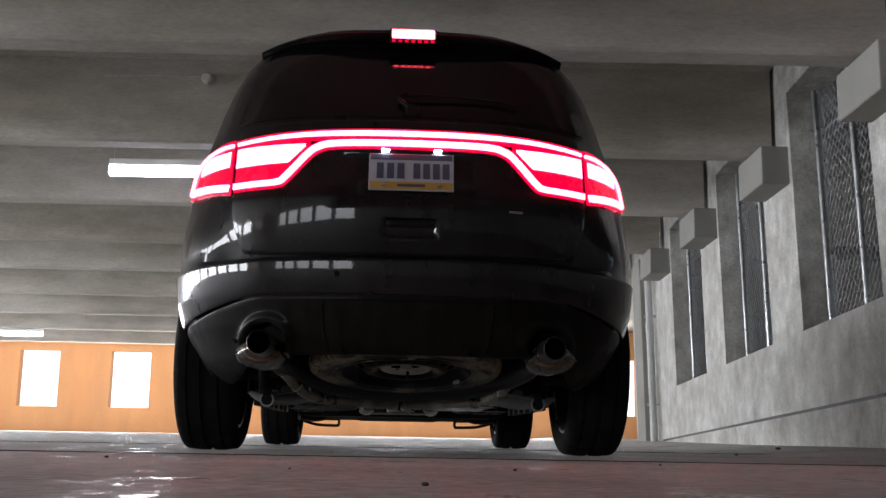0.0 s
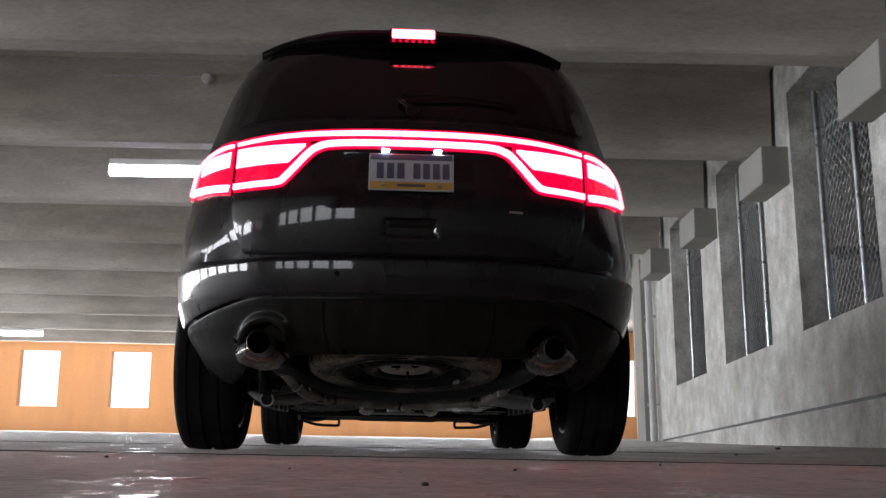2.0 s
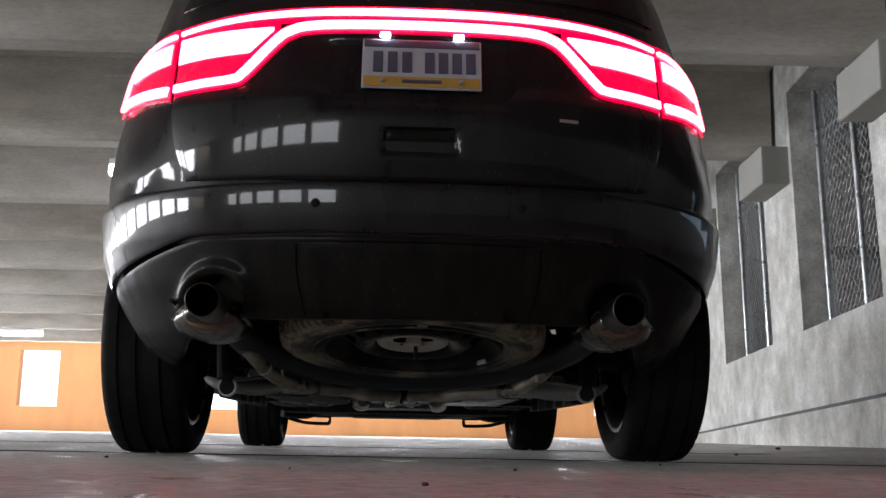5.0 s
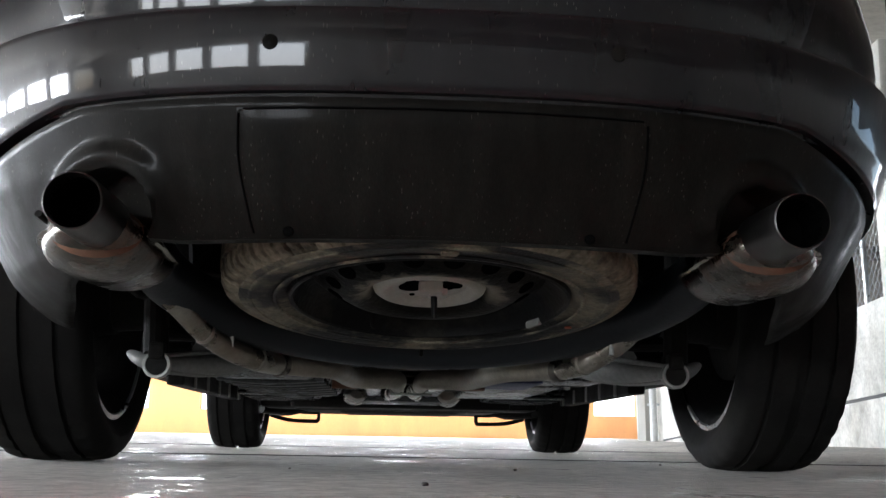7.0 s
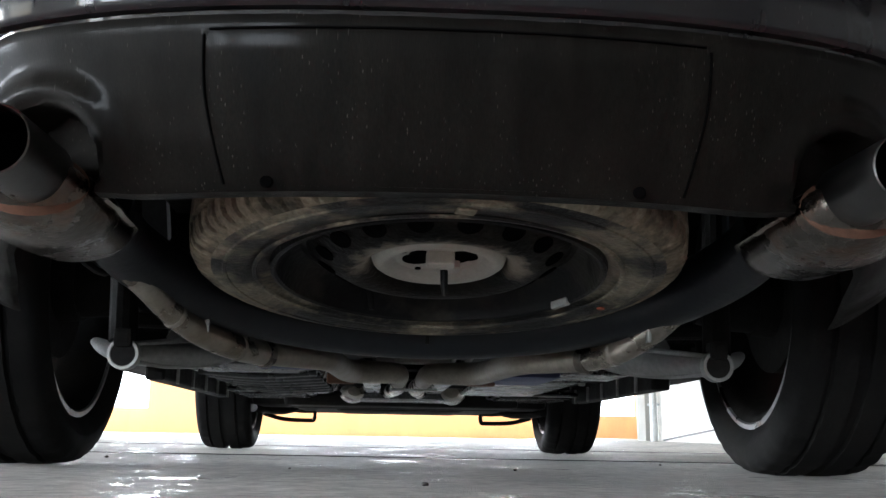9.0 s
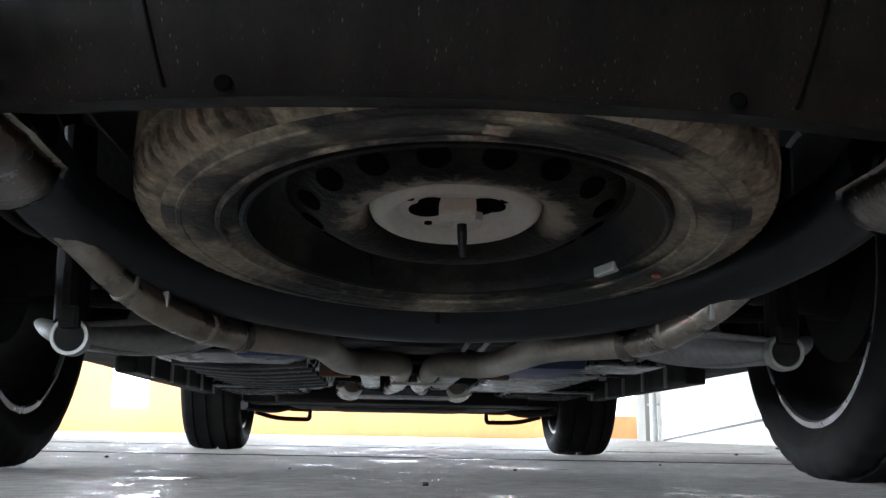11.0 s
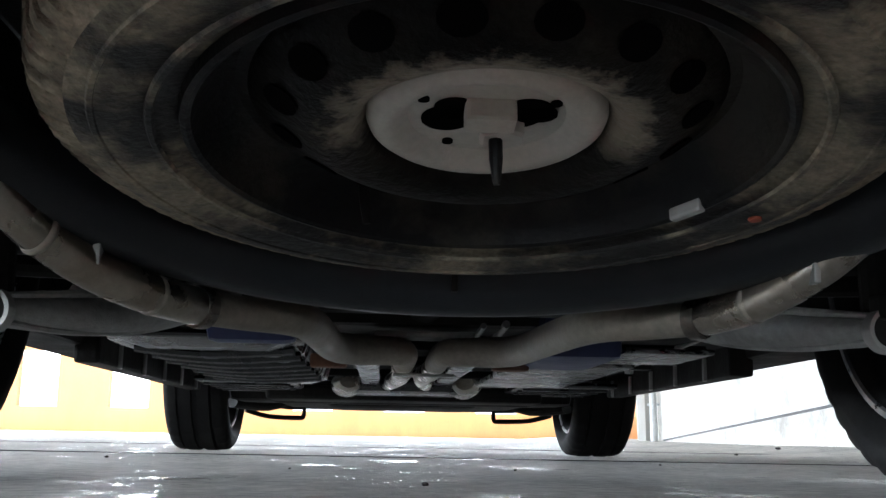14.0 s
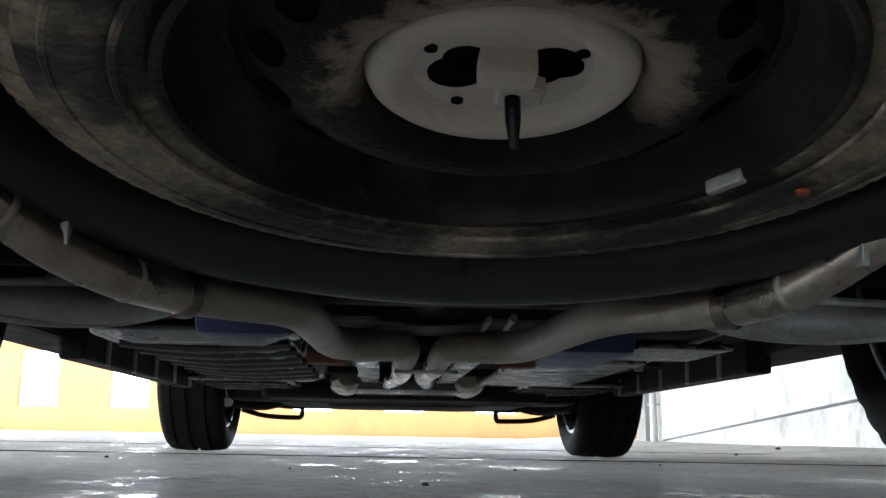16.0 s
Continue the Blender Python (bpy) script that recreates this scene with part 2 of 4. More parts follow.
def smooth_path(pts, steps=6):
    pts = [Vector(p) for p in pts]
    out = []
    for i in range(len(pts) - 1):
        p0, p1, p2, p3 = pts[max(i - 1, 0)], pts[i], pts[i + 1], pts[min(i + 2, len(pts) - 1)]
        for k in range(steps):
            t = k / steps
            out.append(0.5 * ((2 * p1) + (p2 - p0) * t + (2 * p0 - 5 * p1 + 4 * p2 - p3) * t * t + (3 * p1 - p0 - 3 * p2 + p3) * t ** 3))
    return out + [pts[-1]]


def add_tube(bm, pts, radius, sides=12, steps=6, flat=1.0, caps=True):
    """A tube along a smooth path; radius may be a list, one for each point; flat squeezes it in height."""
    path = smooth_path(pts, steps)
    radii = radius if isinstance(radius, (list, tuple)) else [radius] * len(pts)
    rings = []
    for i, p in enumerate(path):
        way = (path[min(i + 1, len(path) - 1)] - path[max(i - 1, 0)]).normalized()
        side = way.cross(Vector((0, 0, 1)))
        side = side.normalized() if side.length > 0.05 else Vector((1, 0, 0))
        up = side.cross(way).normalized()
        k = min(i / steps, len(radii) - 1)
        a = int(k)
        r = radii[a] + (radii[min(a + 1, len(radii) - 1)] - radii[a]) * (k - a)
        rings.append([bm.verts.new(p + side * r * math.cos(2 * math.pi * j / sides) + up * r * flat * math.sin(2 * math.pi * j / sides)) for j in range(sides)])
    loop_faces(bm, rings, True, caps)


def tube(*args, **kw):
    bm = bmesh.new()
    add_tube(bm, *args, **kw)
    return bm


def add_turned(bm, profile, segments=48, m=None, shape=None):
    """Turns a profile of (radius, along) round the x axis. shape(r, a, angle) may alter the radius."""
    rings = []
    for i in range(segments):
        t = 2 * math.pi * i / segments
        ring = []
        for k, (r, a) in enumerate(profile):
            q = shape(r, a, i, k) if shape else r
            v = Vector((a, q * math.cos(t), q * math.sin(t)))
            ring.append(bm.verts.new(m @ v if m is not None else v))
        rings.append(ring)
    rings.append(rings[0])
    loop_faces(bm, rings, closed=False)


def turned(*args, **kw):
    bm = bmesh.new()
    add_turned(bm, *args, **kw)
    return bm


def lerp_table(table, z):
    for (z0, v0), (z1, v1) in zip(table, table[1:]):
        if z <= z1:
            t = max(0.0, (z - z0) / (z1 - z0))
            return v0 + (v1 - v0) * t
    return table[-1][1]


# ---- the garage ----
WALL_X = 2.82      # inner face of the side wall
PERIOD = 2.42      # from beam to beam and window to window
BACK_Y = 27.6      # the orange end wall


def soffit(y):
    """Height of the beams' undersides over the deck, at the side wall."""
    return 2.513 - 0.036 * max(0.0, y - 15.8)


def deck_height(x, y):
    t = min(max((x - 1.9) / 0.9, 0), 1)
    return 0.055 * t * t * (3 - 2 * t) * min(max((y - 2) / 5, 0), 1) + 0.0042 * max(0.0, y - 9.5)


def build_deck():
    bm = bmesh.new()
    xs = [-17 + i * 0.6 for i in range(31)] + [1.4, 1.7, 1.9, 2.1, 2.3, 2.5, 2.7, 2.82, 3.4, 4.6, 6.5, 8]
    ys = [-9 + i * 0.75 for i in range(50)]
    grid = [[bm.verts.new((x, y, deck_height(x, y))) for x in xs] for y in ys]
    loop_faces(bm, grid, closed=False)
    rim = grid[0] + [r[-1] for r in grid[1:]] + grid[-1][-2::-1] + [r[0] for r in grid[-2:0:-1]]
    under = [bm.verts.new(v.co - Vector((0, 0, 0.22))) for v in rim]
    loop_faces(bm, [rim, under], closed=True)
    bm.faces.new(under)
    ob = part("floor", bm, "deck", smooth=True)
    ob.matrix_basis = DECK
    tagged(ob, "worn grey concrete parking deck with damp shiny patches", "floor", kind="structure")
    # sealed joint at 6.7; the strip at 3.55 paints a change of floor light
    for k, y in enumerate((6.7, 3.55)):
        joint = part("trim", box(-16.9, 2.7, y - 0.012, y + 0.012, 0.0015, 0.004), "joint")
        joint.matrix_basis = DECK
        tagged(joint, "dark strip across the concrete deck, sealed joint and painted light edge", "floor joint", kind="structure")


def build_stem(k):
    y, z = 6.5 + PERIOD * k, soffit(6.5 + PERIOD * k)
    bm = bmesh.new()
    lean = math.tan(radians(0.3))
    for x0, x1 in ((-17.0, 2.785 if y > 5 else 8.0),):
        prof = [(-0.095, 0.0), (0.105, 0.0), (0.115, 0.012), (0.145, 0.74), (0.22, 0.80), (-0.22, 0.80), (-0.145, 0.74), (-0.115, 0.018)]
        rings = []
        n = 24
        for i in range(n + 1):
            x = x0 + (x1 - x0) * i / n
            dz = (2.8 - x) * lean
            rings.append([bm.verts.new((x, y + 0.08 + a, z + dz + b)) for a, b in prof])
        loop_faces(bm, rings, True, True)
    ob = part("beam", bm, "stem", smooth=True)
    ob.matrix_basis = DECK
    return tagged(ob, "grey precast concrete beam under the ceiling slab", "beam", "ceiling beams", "structure")


def build_ceiling():
    for k in range(-6, 9):
        build_stem(k)
    bm = bmesh.new()
    ys = [-9 + i * 1.22 for i in range(31)]
    xs = (-17.2, 8.2)
    rings = []
    for y in ys:
        z = soffit(y) + 0.775
        rings.append([bm.verts.new((x, y, z + (2.8 - x) * math.tan(radians(0.3)) + h)) for x, h in ((xs[0], 0), (xs[1], 0), (xs[1], 0.15), (xs[0], 0.15))])
    loop_faces(bm, rings, True, True)
    ob = part("ceiling", bm, "stem")
    ob.matrix_basis = DECK
    tagged(ob, "grey concrete ceiling slab of the parking deck", "ceiling", kind="structure")


WIN_FAR = 8.43       # far edge of one window; the others follow by PERIOD
WIN_WIDE, SILL, LINTEL, WALL_T = 1.60, 1.26, 3.26, 0.30


def wall_run(name, m, x0, length, openings, z0, z1, sill, top, thick, material, label):
    """A wall along +x with rectangular openings, built of piers, aprons and lintels end to end in one mesh."""
    bm = bmesh.new()
    add_box(bm, x0, x0 + length, 0, thick, z0, sill)
    add_box(bm, x0, x0 + length, 0, thick, top, z1)
    edge = x0
    for a, b in openings + [(x0 + length, None)]:
        add_box(bm, edge, a, 0, thick, sill, top)
        edge = b
    bmesh.ops.remove_doubles(bm, verts=bm.verts, dist=0.0005)
    ob = part(name, bm, material)
    ob.matrix_basis = m
    return tagged(ob, label, "wall", kind="structure")


def build_side_wall():
    spans = [(WIN_FAR + PERIOD * k - WIN_WIDE, WIN_FAR + PERIOD * k) for k in range(0, 3)]
    m = pose(WALL_X, 0, 0) @ Matrix(((0, -1, 0, 0), (1, 0, 0, 0), (0, 0, 1, 0), (0, 0, 0, 1))) @ Matrix.Diagonal((1, -1, 1, 1))
    wall = wall_run("wall_side", m, 5.0, 11.2, spans, -0.8, 4.6, SILL, LINTEL, WALL_T, "wall", "pale grey concrete side wall with tall fenced openings")
    for a, b in spans:
        build_fence(a, b)
    # curb groove, level along the wall; its shadow is drawn as a dark strip
    groove = part("trim", box(WALL_X - 0.012, WALL_X - 0.002, 5.02, 14.2, 0.618, 0.644), "joint")
    tagged(groove, "dark level strip painting the shadow of the wall groove", "wall joint", kind="structure")
    ledge = part("trim", box(WALL_X - 0.03, WALL_X - 0.002, 5.02, 14.2, -0.2, 0.617, bevel=0.006), "wall")
    tagged(ledge, "concrete plinth along the foot of the wall", "plinth", kind="structure")


def fence_mesh(wide, high, pitch=0.044, wire=0.0034):
    """Woven wire diamonds as one mesh of thin three-sided strands."""
    verts, faces = [], []
    n, rows = int(wide / pitch), int(high / pitch)
    ring = [(math.cos(a), math.sin(a)) for a in (0.5, 2.6, 4.7)]
    for i in range(n + 1):
        prev = None
        for j in range(rows + 1):
            off = (0.5 if (i + j) % 2 else -0.5) * pitch * 1.04
            y, z, x = i * pitch + off, j * pitch, 0.003 * (1 if j % 2 else -1)
            base = len(verts)
            verts += [(x + wire * c, y + wire * s, z) for c, s in ring]
            if prev is not None:
                faces += [(prev + a, prev + b, base + b, base + a) for a, b in ((0, 1), (1, 2), (2, 0))]
            prev = base
    me = bpy.data.meshes.new("wire_mesh")
    me.from_pydata(verts, [], faces)
    me.materials.append(M["galv"])
    return me


FENCE_WIRE = fence_mesh(WIN_WIDE - 0.04, LINTEL - SILL - 0.04)


def build_fence(a, b):
    x = WALL_X + 0.24
    f = thing("chain_link_fence", pose(x, a, SILL), "galvanised chain-link fence with steel posts filling a wall opening", "fence", "fenced wall openings")
    w = new("wire_mesh", FENCE_WIRE)
    w.parent, w.location = f, (0, 0.03, 0.02)
    wide, high = b - a, LINTEL - SILL
    for y in (0.05, wide * 0.5, wide - 0.05):
        part("post", tube([(-0.03, y, 0.0), (-0.03, y, high * 0.5), (-0.03, y, high)], 0.020, 12, 1), "galv", f, smooth=True)
    for z in (0.35, 1.0, 1.65):
        bm = tube([(-0.075, wide - 0.05, z), (-0.03, wide - 0.05, z), (0.0, wide - 0.05, z)], 0.009, 8, 1)
        part("clamp", bm, "galv", f)
    part("tension_bar", box(-0.008, 0.006, wide - 0.11, wide - 0.095, 0.02, high - 0.02), "galv", f)


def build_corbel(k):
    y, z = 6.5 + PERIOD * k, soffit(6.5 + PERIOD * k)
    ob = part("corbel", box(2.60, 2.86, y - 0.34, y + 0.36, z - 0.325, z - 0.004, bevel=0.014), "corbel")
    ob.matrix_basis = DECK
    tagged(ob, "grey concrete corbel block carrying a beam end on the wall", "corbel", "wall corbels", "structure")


def build_end_wall():
    # far orange wall, its openings bright with daylight
    spans = [(-10.98 + 2.36 * k, -9.95 + 2.36 * k) for k in range(-2, 6)] + [(3.85, 4.92)]
    m = DECK @ pose(0, BACK_Y, 0.10)
    wall_run("wall_far", m, -17.2, 25.4, [s for s in spans if s[1] < 7.6], -0.5, 3.4, 0.60, 2.03, 0.25, "orange", "orange painted end wall with bright tall openings")


def build_other_walls():
    ccw = Matrix(((0, -1, 0, 0), (1, 0, 0, 0), (0, 0, 1, 0), (0, 0, 0, 1)))
    spans = [(-7.5 + 2.9 * k, -5.2 + 2.9 * k) for k in range(12)]
    wall_run("wall_west", DECK @ pose(-17, 0, 0) @ ccw, -9, 37, spans, -0.5, 4.2, 0.85, 2.5, 0.3, "wall", "grey concrete wall with a row of open bays")
    spans = [(-13.3 + 2.3 * k, -11.4 + 2.3 * k) for k in range(5)]
    wall_run("wall_behind", DECK @ pose(0, -9.2, 0), -17.2, 25.4, spans, -0.5, 4.2, 0.9, 2.5, 0.3, "wall", "grey concrete wall with open bays behind the deck")
    # past the end of the side wall the deck widens
    w = part("wall_return", box(WALL_X + WALL_T + 0.01, 8.2, 15.9, 16.2, -0.8, 4.6), "wall")
    tagged(w, "grey concrete return wall", "wall", kind="structure")
    w = part("wall_east", box(7.9, 8.2, 16.25, 30, -0.8, 4.9), "white_wall")
    tagged(w, "pale wall beside the far deck", "wall", kind="structure")


def build_next_bay():
    """The dim deck seen through the fenced openings."""
    for i in range(6):
        y = -2 + i * 4.0
        ob = part("beam", box(3.6, 12.0, y, y + 0.3, 2.3, 3.0), "stem")
        tagged(ob, "grey concrete beam of the next deck", "beam", "next deck beams", "structure")
    tagged(part("ceiling", box(3.3, 12.2, -9, 15, 3.0, 3.2), "stem"), "concrete slab of the next deck", "ceiling", kind="structure")
    tagged(part("floor", box(3.2, 12.2, -9, 15, -1.2, -1.0), "deck"), "concrete floor of the next deck", "floor", kind="structure")
    # two unseen walls, added to keep bright sky out of the car's reflections
    tagged(part("wall_next_unseen", box(12.0, 12.2, -9, 5.0, -1.2, 3.2), "wall"), "grey concrete wall added out of view to hide the sky", "wall", kind="structure")
    tagged(part("wall_next_unseen", box(8.25, 12.2, -9.4, -9.05, -1.2, 3.4), "wall"), "grey concrete end wall added out of view to hide the sky", "wall", kind="structure")
    for z in (-0.2, 1.35):
        tagged(part("wall_next_unseen", box(12.0, 12.2, 5.05, 15, z - 0.8, z + 0.74), "wall"), "grey concrete spandrel of the next deck", "wall", kind="structure")


def build_fittings():
    for x0, y, z, hang in ((-3.13, 9.6, 2.47, 0.45), (-10.19, 23.6, 2.20, 0.42)):
        f = thing("tube_light", DECK @ pose(x0, y, z), "glowing white fluorescent tube light hung below the beams", "ceiling light", "tube lights")
        part("housing", box(0, 1.25, -0.07, 0.07, 0.03, 0.09, bevel=0.01), "plastic_white", f)
        part("tube", tube([(0.0, 0, -0.01), (0.6, 0, -0.01), (1.25, 0, -0.01)], 0.062, 14, 2, flat=0.85), "tube", f, "bright white glowing tube", True)
        for x in (0.03, 1.2):
            part("hanger", tube([(x, 0, 0.08), (x, 0, 0.3), (x, 0, 0.08 + hang)], 0.006, 8, 1), "galv", f)
    s = thing("junction_box", DECK @ pose(-2.10, 8.86, 3.10), "small round white junction box on a concrete beam", "junction box")
    part("base", turned([(0.0, 0.0), (0.042, 0.0), (0.046, 0.01), (0.046, 0.06), (0.036, 0.07), (0.0, 0.07)], 24, pose(0, 0, 0, 0, 0, -90)), "plastic_white", s, smooth=True)
    part("conduit", tube([(-0.03, -0.02, 0.02), (-0.3, 0.0, 0.03), (-0.9, 0.0, 0.02)], 0.008, 8, 3), "galv", s)
    d = thing("downpipe", pose(2.74, 14.45, 0.6), "grey painted steel downpipe fixed to the concrete wall", "pipe")
    part("pipe", tube([(0, 0, 0.0), (0, 0, 1.2), (0, 0, 2.5)], 0.05, 16, 1), "pipe_paint", d, smooth=True)
    part("coupling", tube([(0, 0, 1.50), (0, 0, 1.56), (0, 0, 1.62)], 0.056, 16, 1), "pipe_paint", d, smooth=True)
    for z in (0.5, 1.7):
        part("bracket", box(-0.07, 0.08, -0.02, 0.02, z, z + 0.03, bevel=0.004), "galv", d)
    tagged(part("trim", box(2.70, 2.817, 14.85, 15.45, -0.3, 3.2, bevel=0.01), "corbel"), "grey concrete pilaster at the end of the wall", "pilaster", kind="structure")
    g = thing("wall_sign", pose(2.812, 15.6, 2.28, 0, 0, -90), "small white sign with black marks on the wall", "sign")
    part("panel", box(-0.23, 0.23, -0.004, 0.006, 0, 0.62, bevel=0.002), "plastic_white", g)
    for z0, z1, w in ((0.50, 0.54, 0.15), (0.42, 0.46, 0.12), (0.10, 0.30, 0.06)):
        part("mark", box(-w, w, -0.008, -0.0045, z0, z1), "sign_ink", g)


def build_pebbles():
    """Small dark stones lying on the deck."""
    rng = random.Random(4)
    for x, y, r in ((-0.025, 1.54, 0.0055), (0.155, 2.33, 0.0050), (2.35, 7.6, 0.02), (1.62, 6.0, 0.012), (-0.9, 2.9, 0.006), (0.62, 3.1, 0.005), (-0.31, 2.2, 0.003), (0.9, 2.0, 0.0035)):
        bm = bmesh.new()
        bmesh.ops.create_icosphere(bm, subdivisions=2, radius=r)
        for v in bm.verts:
            v.co *= rng.uniform(0.75, 1.15)
            v.co.z *= 0.6
        ob = part("pebble", bm, "stone")
        ob.matrix_basis = DECK @ pose(x, y, deck_height(x, y) + r * 0.45)
        tagged(ob, "small dark stone lying on the concrete deck", "pebble", "loose pebbles")


build_deck()
build_pebbles()
build_ceiling()
build_side_wall()
for k in range(0, 4):
    build_corbel(k)
build_end_wall()
build_other_walls()
build_next_bay()
build_fittings()

backdrop = part("backdrop", box(-60, 60, 58, 58.2, -2, 14), "sky_panel")
tagged(backdrop, "bright hazy daylight beyond the garage", "backdrop", kind="structure")
ground = part("ground", box(-400, 400, -400, 400, -4.2, -4.0), "deck")
tagged(ground, "grey ground around the garage", "ground", kind="structure")

# ---- the car: x to its right, y forward, z up, from the ground under the rear axle ----
WIDTH = [(0.22, 0.74), (0.33, 0.835), (0.45, 0.900), (0.56, 0.934), (0.70, 0.950), (0.80, 0.950), (0.95, 0.942), (1.12, 0.918), (1.20, 0.885), (1.28, 0.855), (1.42, 0.805), (1.55, 0.745), (1.62, 0.70), (1.66, 0.66), (1.70, 0.60), (1.72, 0.55), (1.76, 0.46), (1.775, 0.25)]
REAR = [(0.22, -0.86), (0.30, -1.065), (0.34, -1.090), (0.38, -1.103), (0.42, -1.115), (0.46, -1.126), (0.50, -1.135), (0.53, -1.1405)]
REAR += [(0.545 + 0.01 * i, -1.157 + 0.9 * (0.545 + 0.01 * i - 0.672) ** 2) for i in range(14)]
REAR += [(0.682, -1.150), (0.690, -1.085)]
REAR += [(0.695 + 0.02 * i, -1.0885 + 0.46 * (0.695 + 0.02 * i - 0.935) ** 2) for i in range(12)]
REAR += [(0.955, -1.070), (1.10, -1.035), (1.18, -1.01), (1.23, -0.975), (1.55, -0.775), (1.66, -0.70), (1.72, -0.62), (1.76, -0.42), (1.775, -0.2)]
NOSE = [(0.22, 3.70), (0.35, 3.88), (0.55, 3.95), (0.80, 3.93), (0.98, 3.82), (1.07, 3.45), (1.14, 2.75), (1.17, 2.45), (1.28, 2.2), (1.55, 1.62), (1.66, 1.3), (1.72, 1.05), (1.76, 0.75), (1.775, 0.5)]
CORNER = 1.0
POWER = [(0.2, 2.6), (1.15, 2.6), (1.28, 3.1), (1.52, 4.2), (1.8, 4.4)]
TYRE_R = 0.385


def shoulder(x, w, z):
    """How far the quarter panel stands behind the tailgate's plane, above the bumper and towards the corners."""
    if z < 0.684 or z > 0.95:
        return 0.0
    t = min(max((abs(x) / w - 0.68) / 0.18, 0), 1)
    f = min((0.95 - z) / 0.22, 1.0)
    return 0.062 * t * t * (3 - 2 * t) * f * f * (3 - 2 * f)


def rear_y(x, z):
    w = lerp_table(WIDTH, z)
    n = lerp_table(POWER, z)
    k = min(abs(x) / w, 0.9999) ** n
    return lerp_table(REAR, z) + CORNER * (1 - (1 - k) ** (1 / n)) - shoulder(x, w, z)


def skin_point(x, z, out=0.0):
    """A point on the car's tail, pushed outwards by out."""
    e = 0.004
    p = Vector((x, rear_y(x, z), z))
    dx = Vector((2 * e, rear_y(x + e, z) - rear_y(x - e, z), 0))
    dz = Vector((0, rear_y(x, z + e) - rear_y(x, z - e), 2 * e))
    n = dx.cross(dz).normalized()
    if n.y > 0 and abs(x) < 0.6:
        n = -n
    return p + n * out


def patch(x0, x1, bot, top, out=0.006, thick=0.02, nx=40, nz=12, relief=None, taper=None):
    """A panel of the tail between the heights bot(x) and top(x), with an edge turned inwards."""
    bm = bmesh.new()
    bot = bot if callable(bot) else (lambda x, b=bot: b)
    top = top if callable(top) else (lambda x, t=top: t)
    grid = []
    for j in range(nz + 1):
        row = []
        for i in range(nx + 1):
            x = x0 + (x1 - x0) * i / nx
            z = bot(x) + (top(x) - bot(x)) * j / nz
            x *= taper(z) if taper else 1.0
            edge = i in (0, nx) or j in (0, nz)
            o = out + (relief(x, z) if relief else 0) - (0.002 if edge else 0)
            row.append(bm.verts.new(skin_point(x, z, o)))
        grid.append(row)
    loop_faces(bm, grid, closed=False)
    rim = grid[0] + [r[-1] for r in grid[1:]] + grid[-1][-2::-1] + [r[0] for r in grid[-2:0:-1]]
    inner = [bm.verts.new(v.co + Vector((0, thick, 0))) for v in rim]
    loop_faces(bm, [rim, inner], closed=True)
    return bm


def ribbon(pts, half, out=0.012, thick=0.012, steps=10):
    """A raised light strip that follows a line of (x, z) on the tail."""
    path = smooth_path([(x, 0, z) for x, z in pts], steps)
    bm = bmesh.new()
    rows = []
    for i, p in enumerate(path):
        way = (path[min(i + 1, len(path) - 1)] - path[max(i - 1, 0)]).normalized()
        n = Vector((-way.z, 0, way.x))
        a, b = p + n * half, p - n * half
        rows.append([bm.verts.new(skin_point(a.x, a.z, out - thick)), bm.verts.new(skin_point(a.x, a.z, out)), bm.verts.new(skin_point(b.x, b.z, out)), bm.verts.new(skin_point(b.x, b.z, out - thick))])
    loop_faces(bm, rows, closed=False)
    for r in (rows[0], rows[-1]):
        bm.faces.new(r)
    return bm


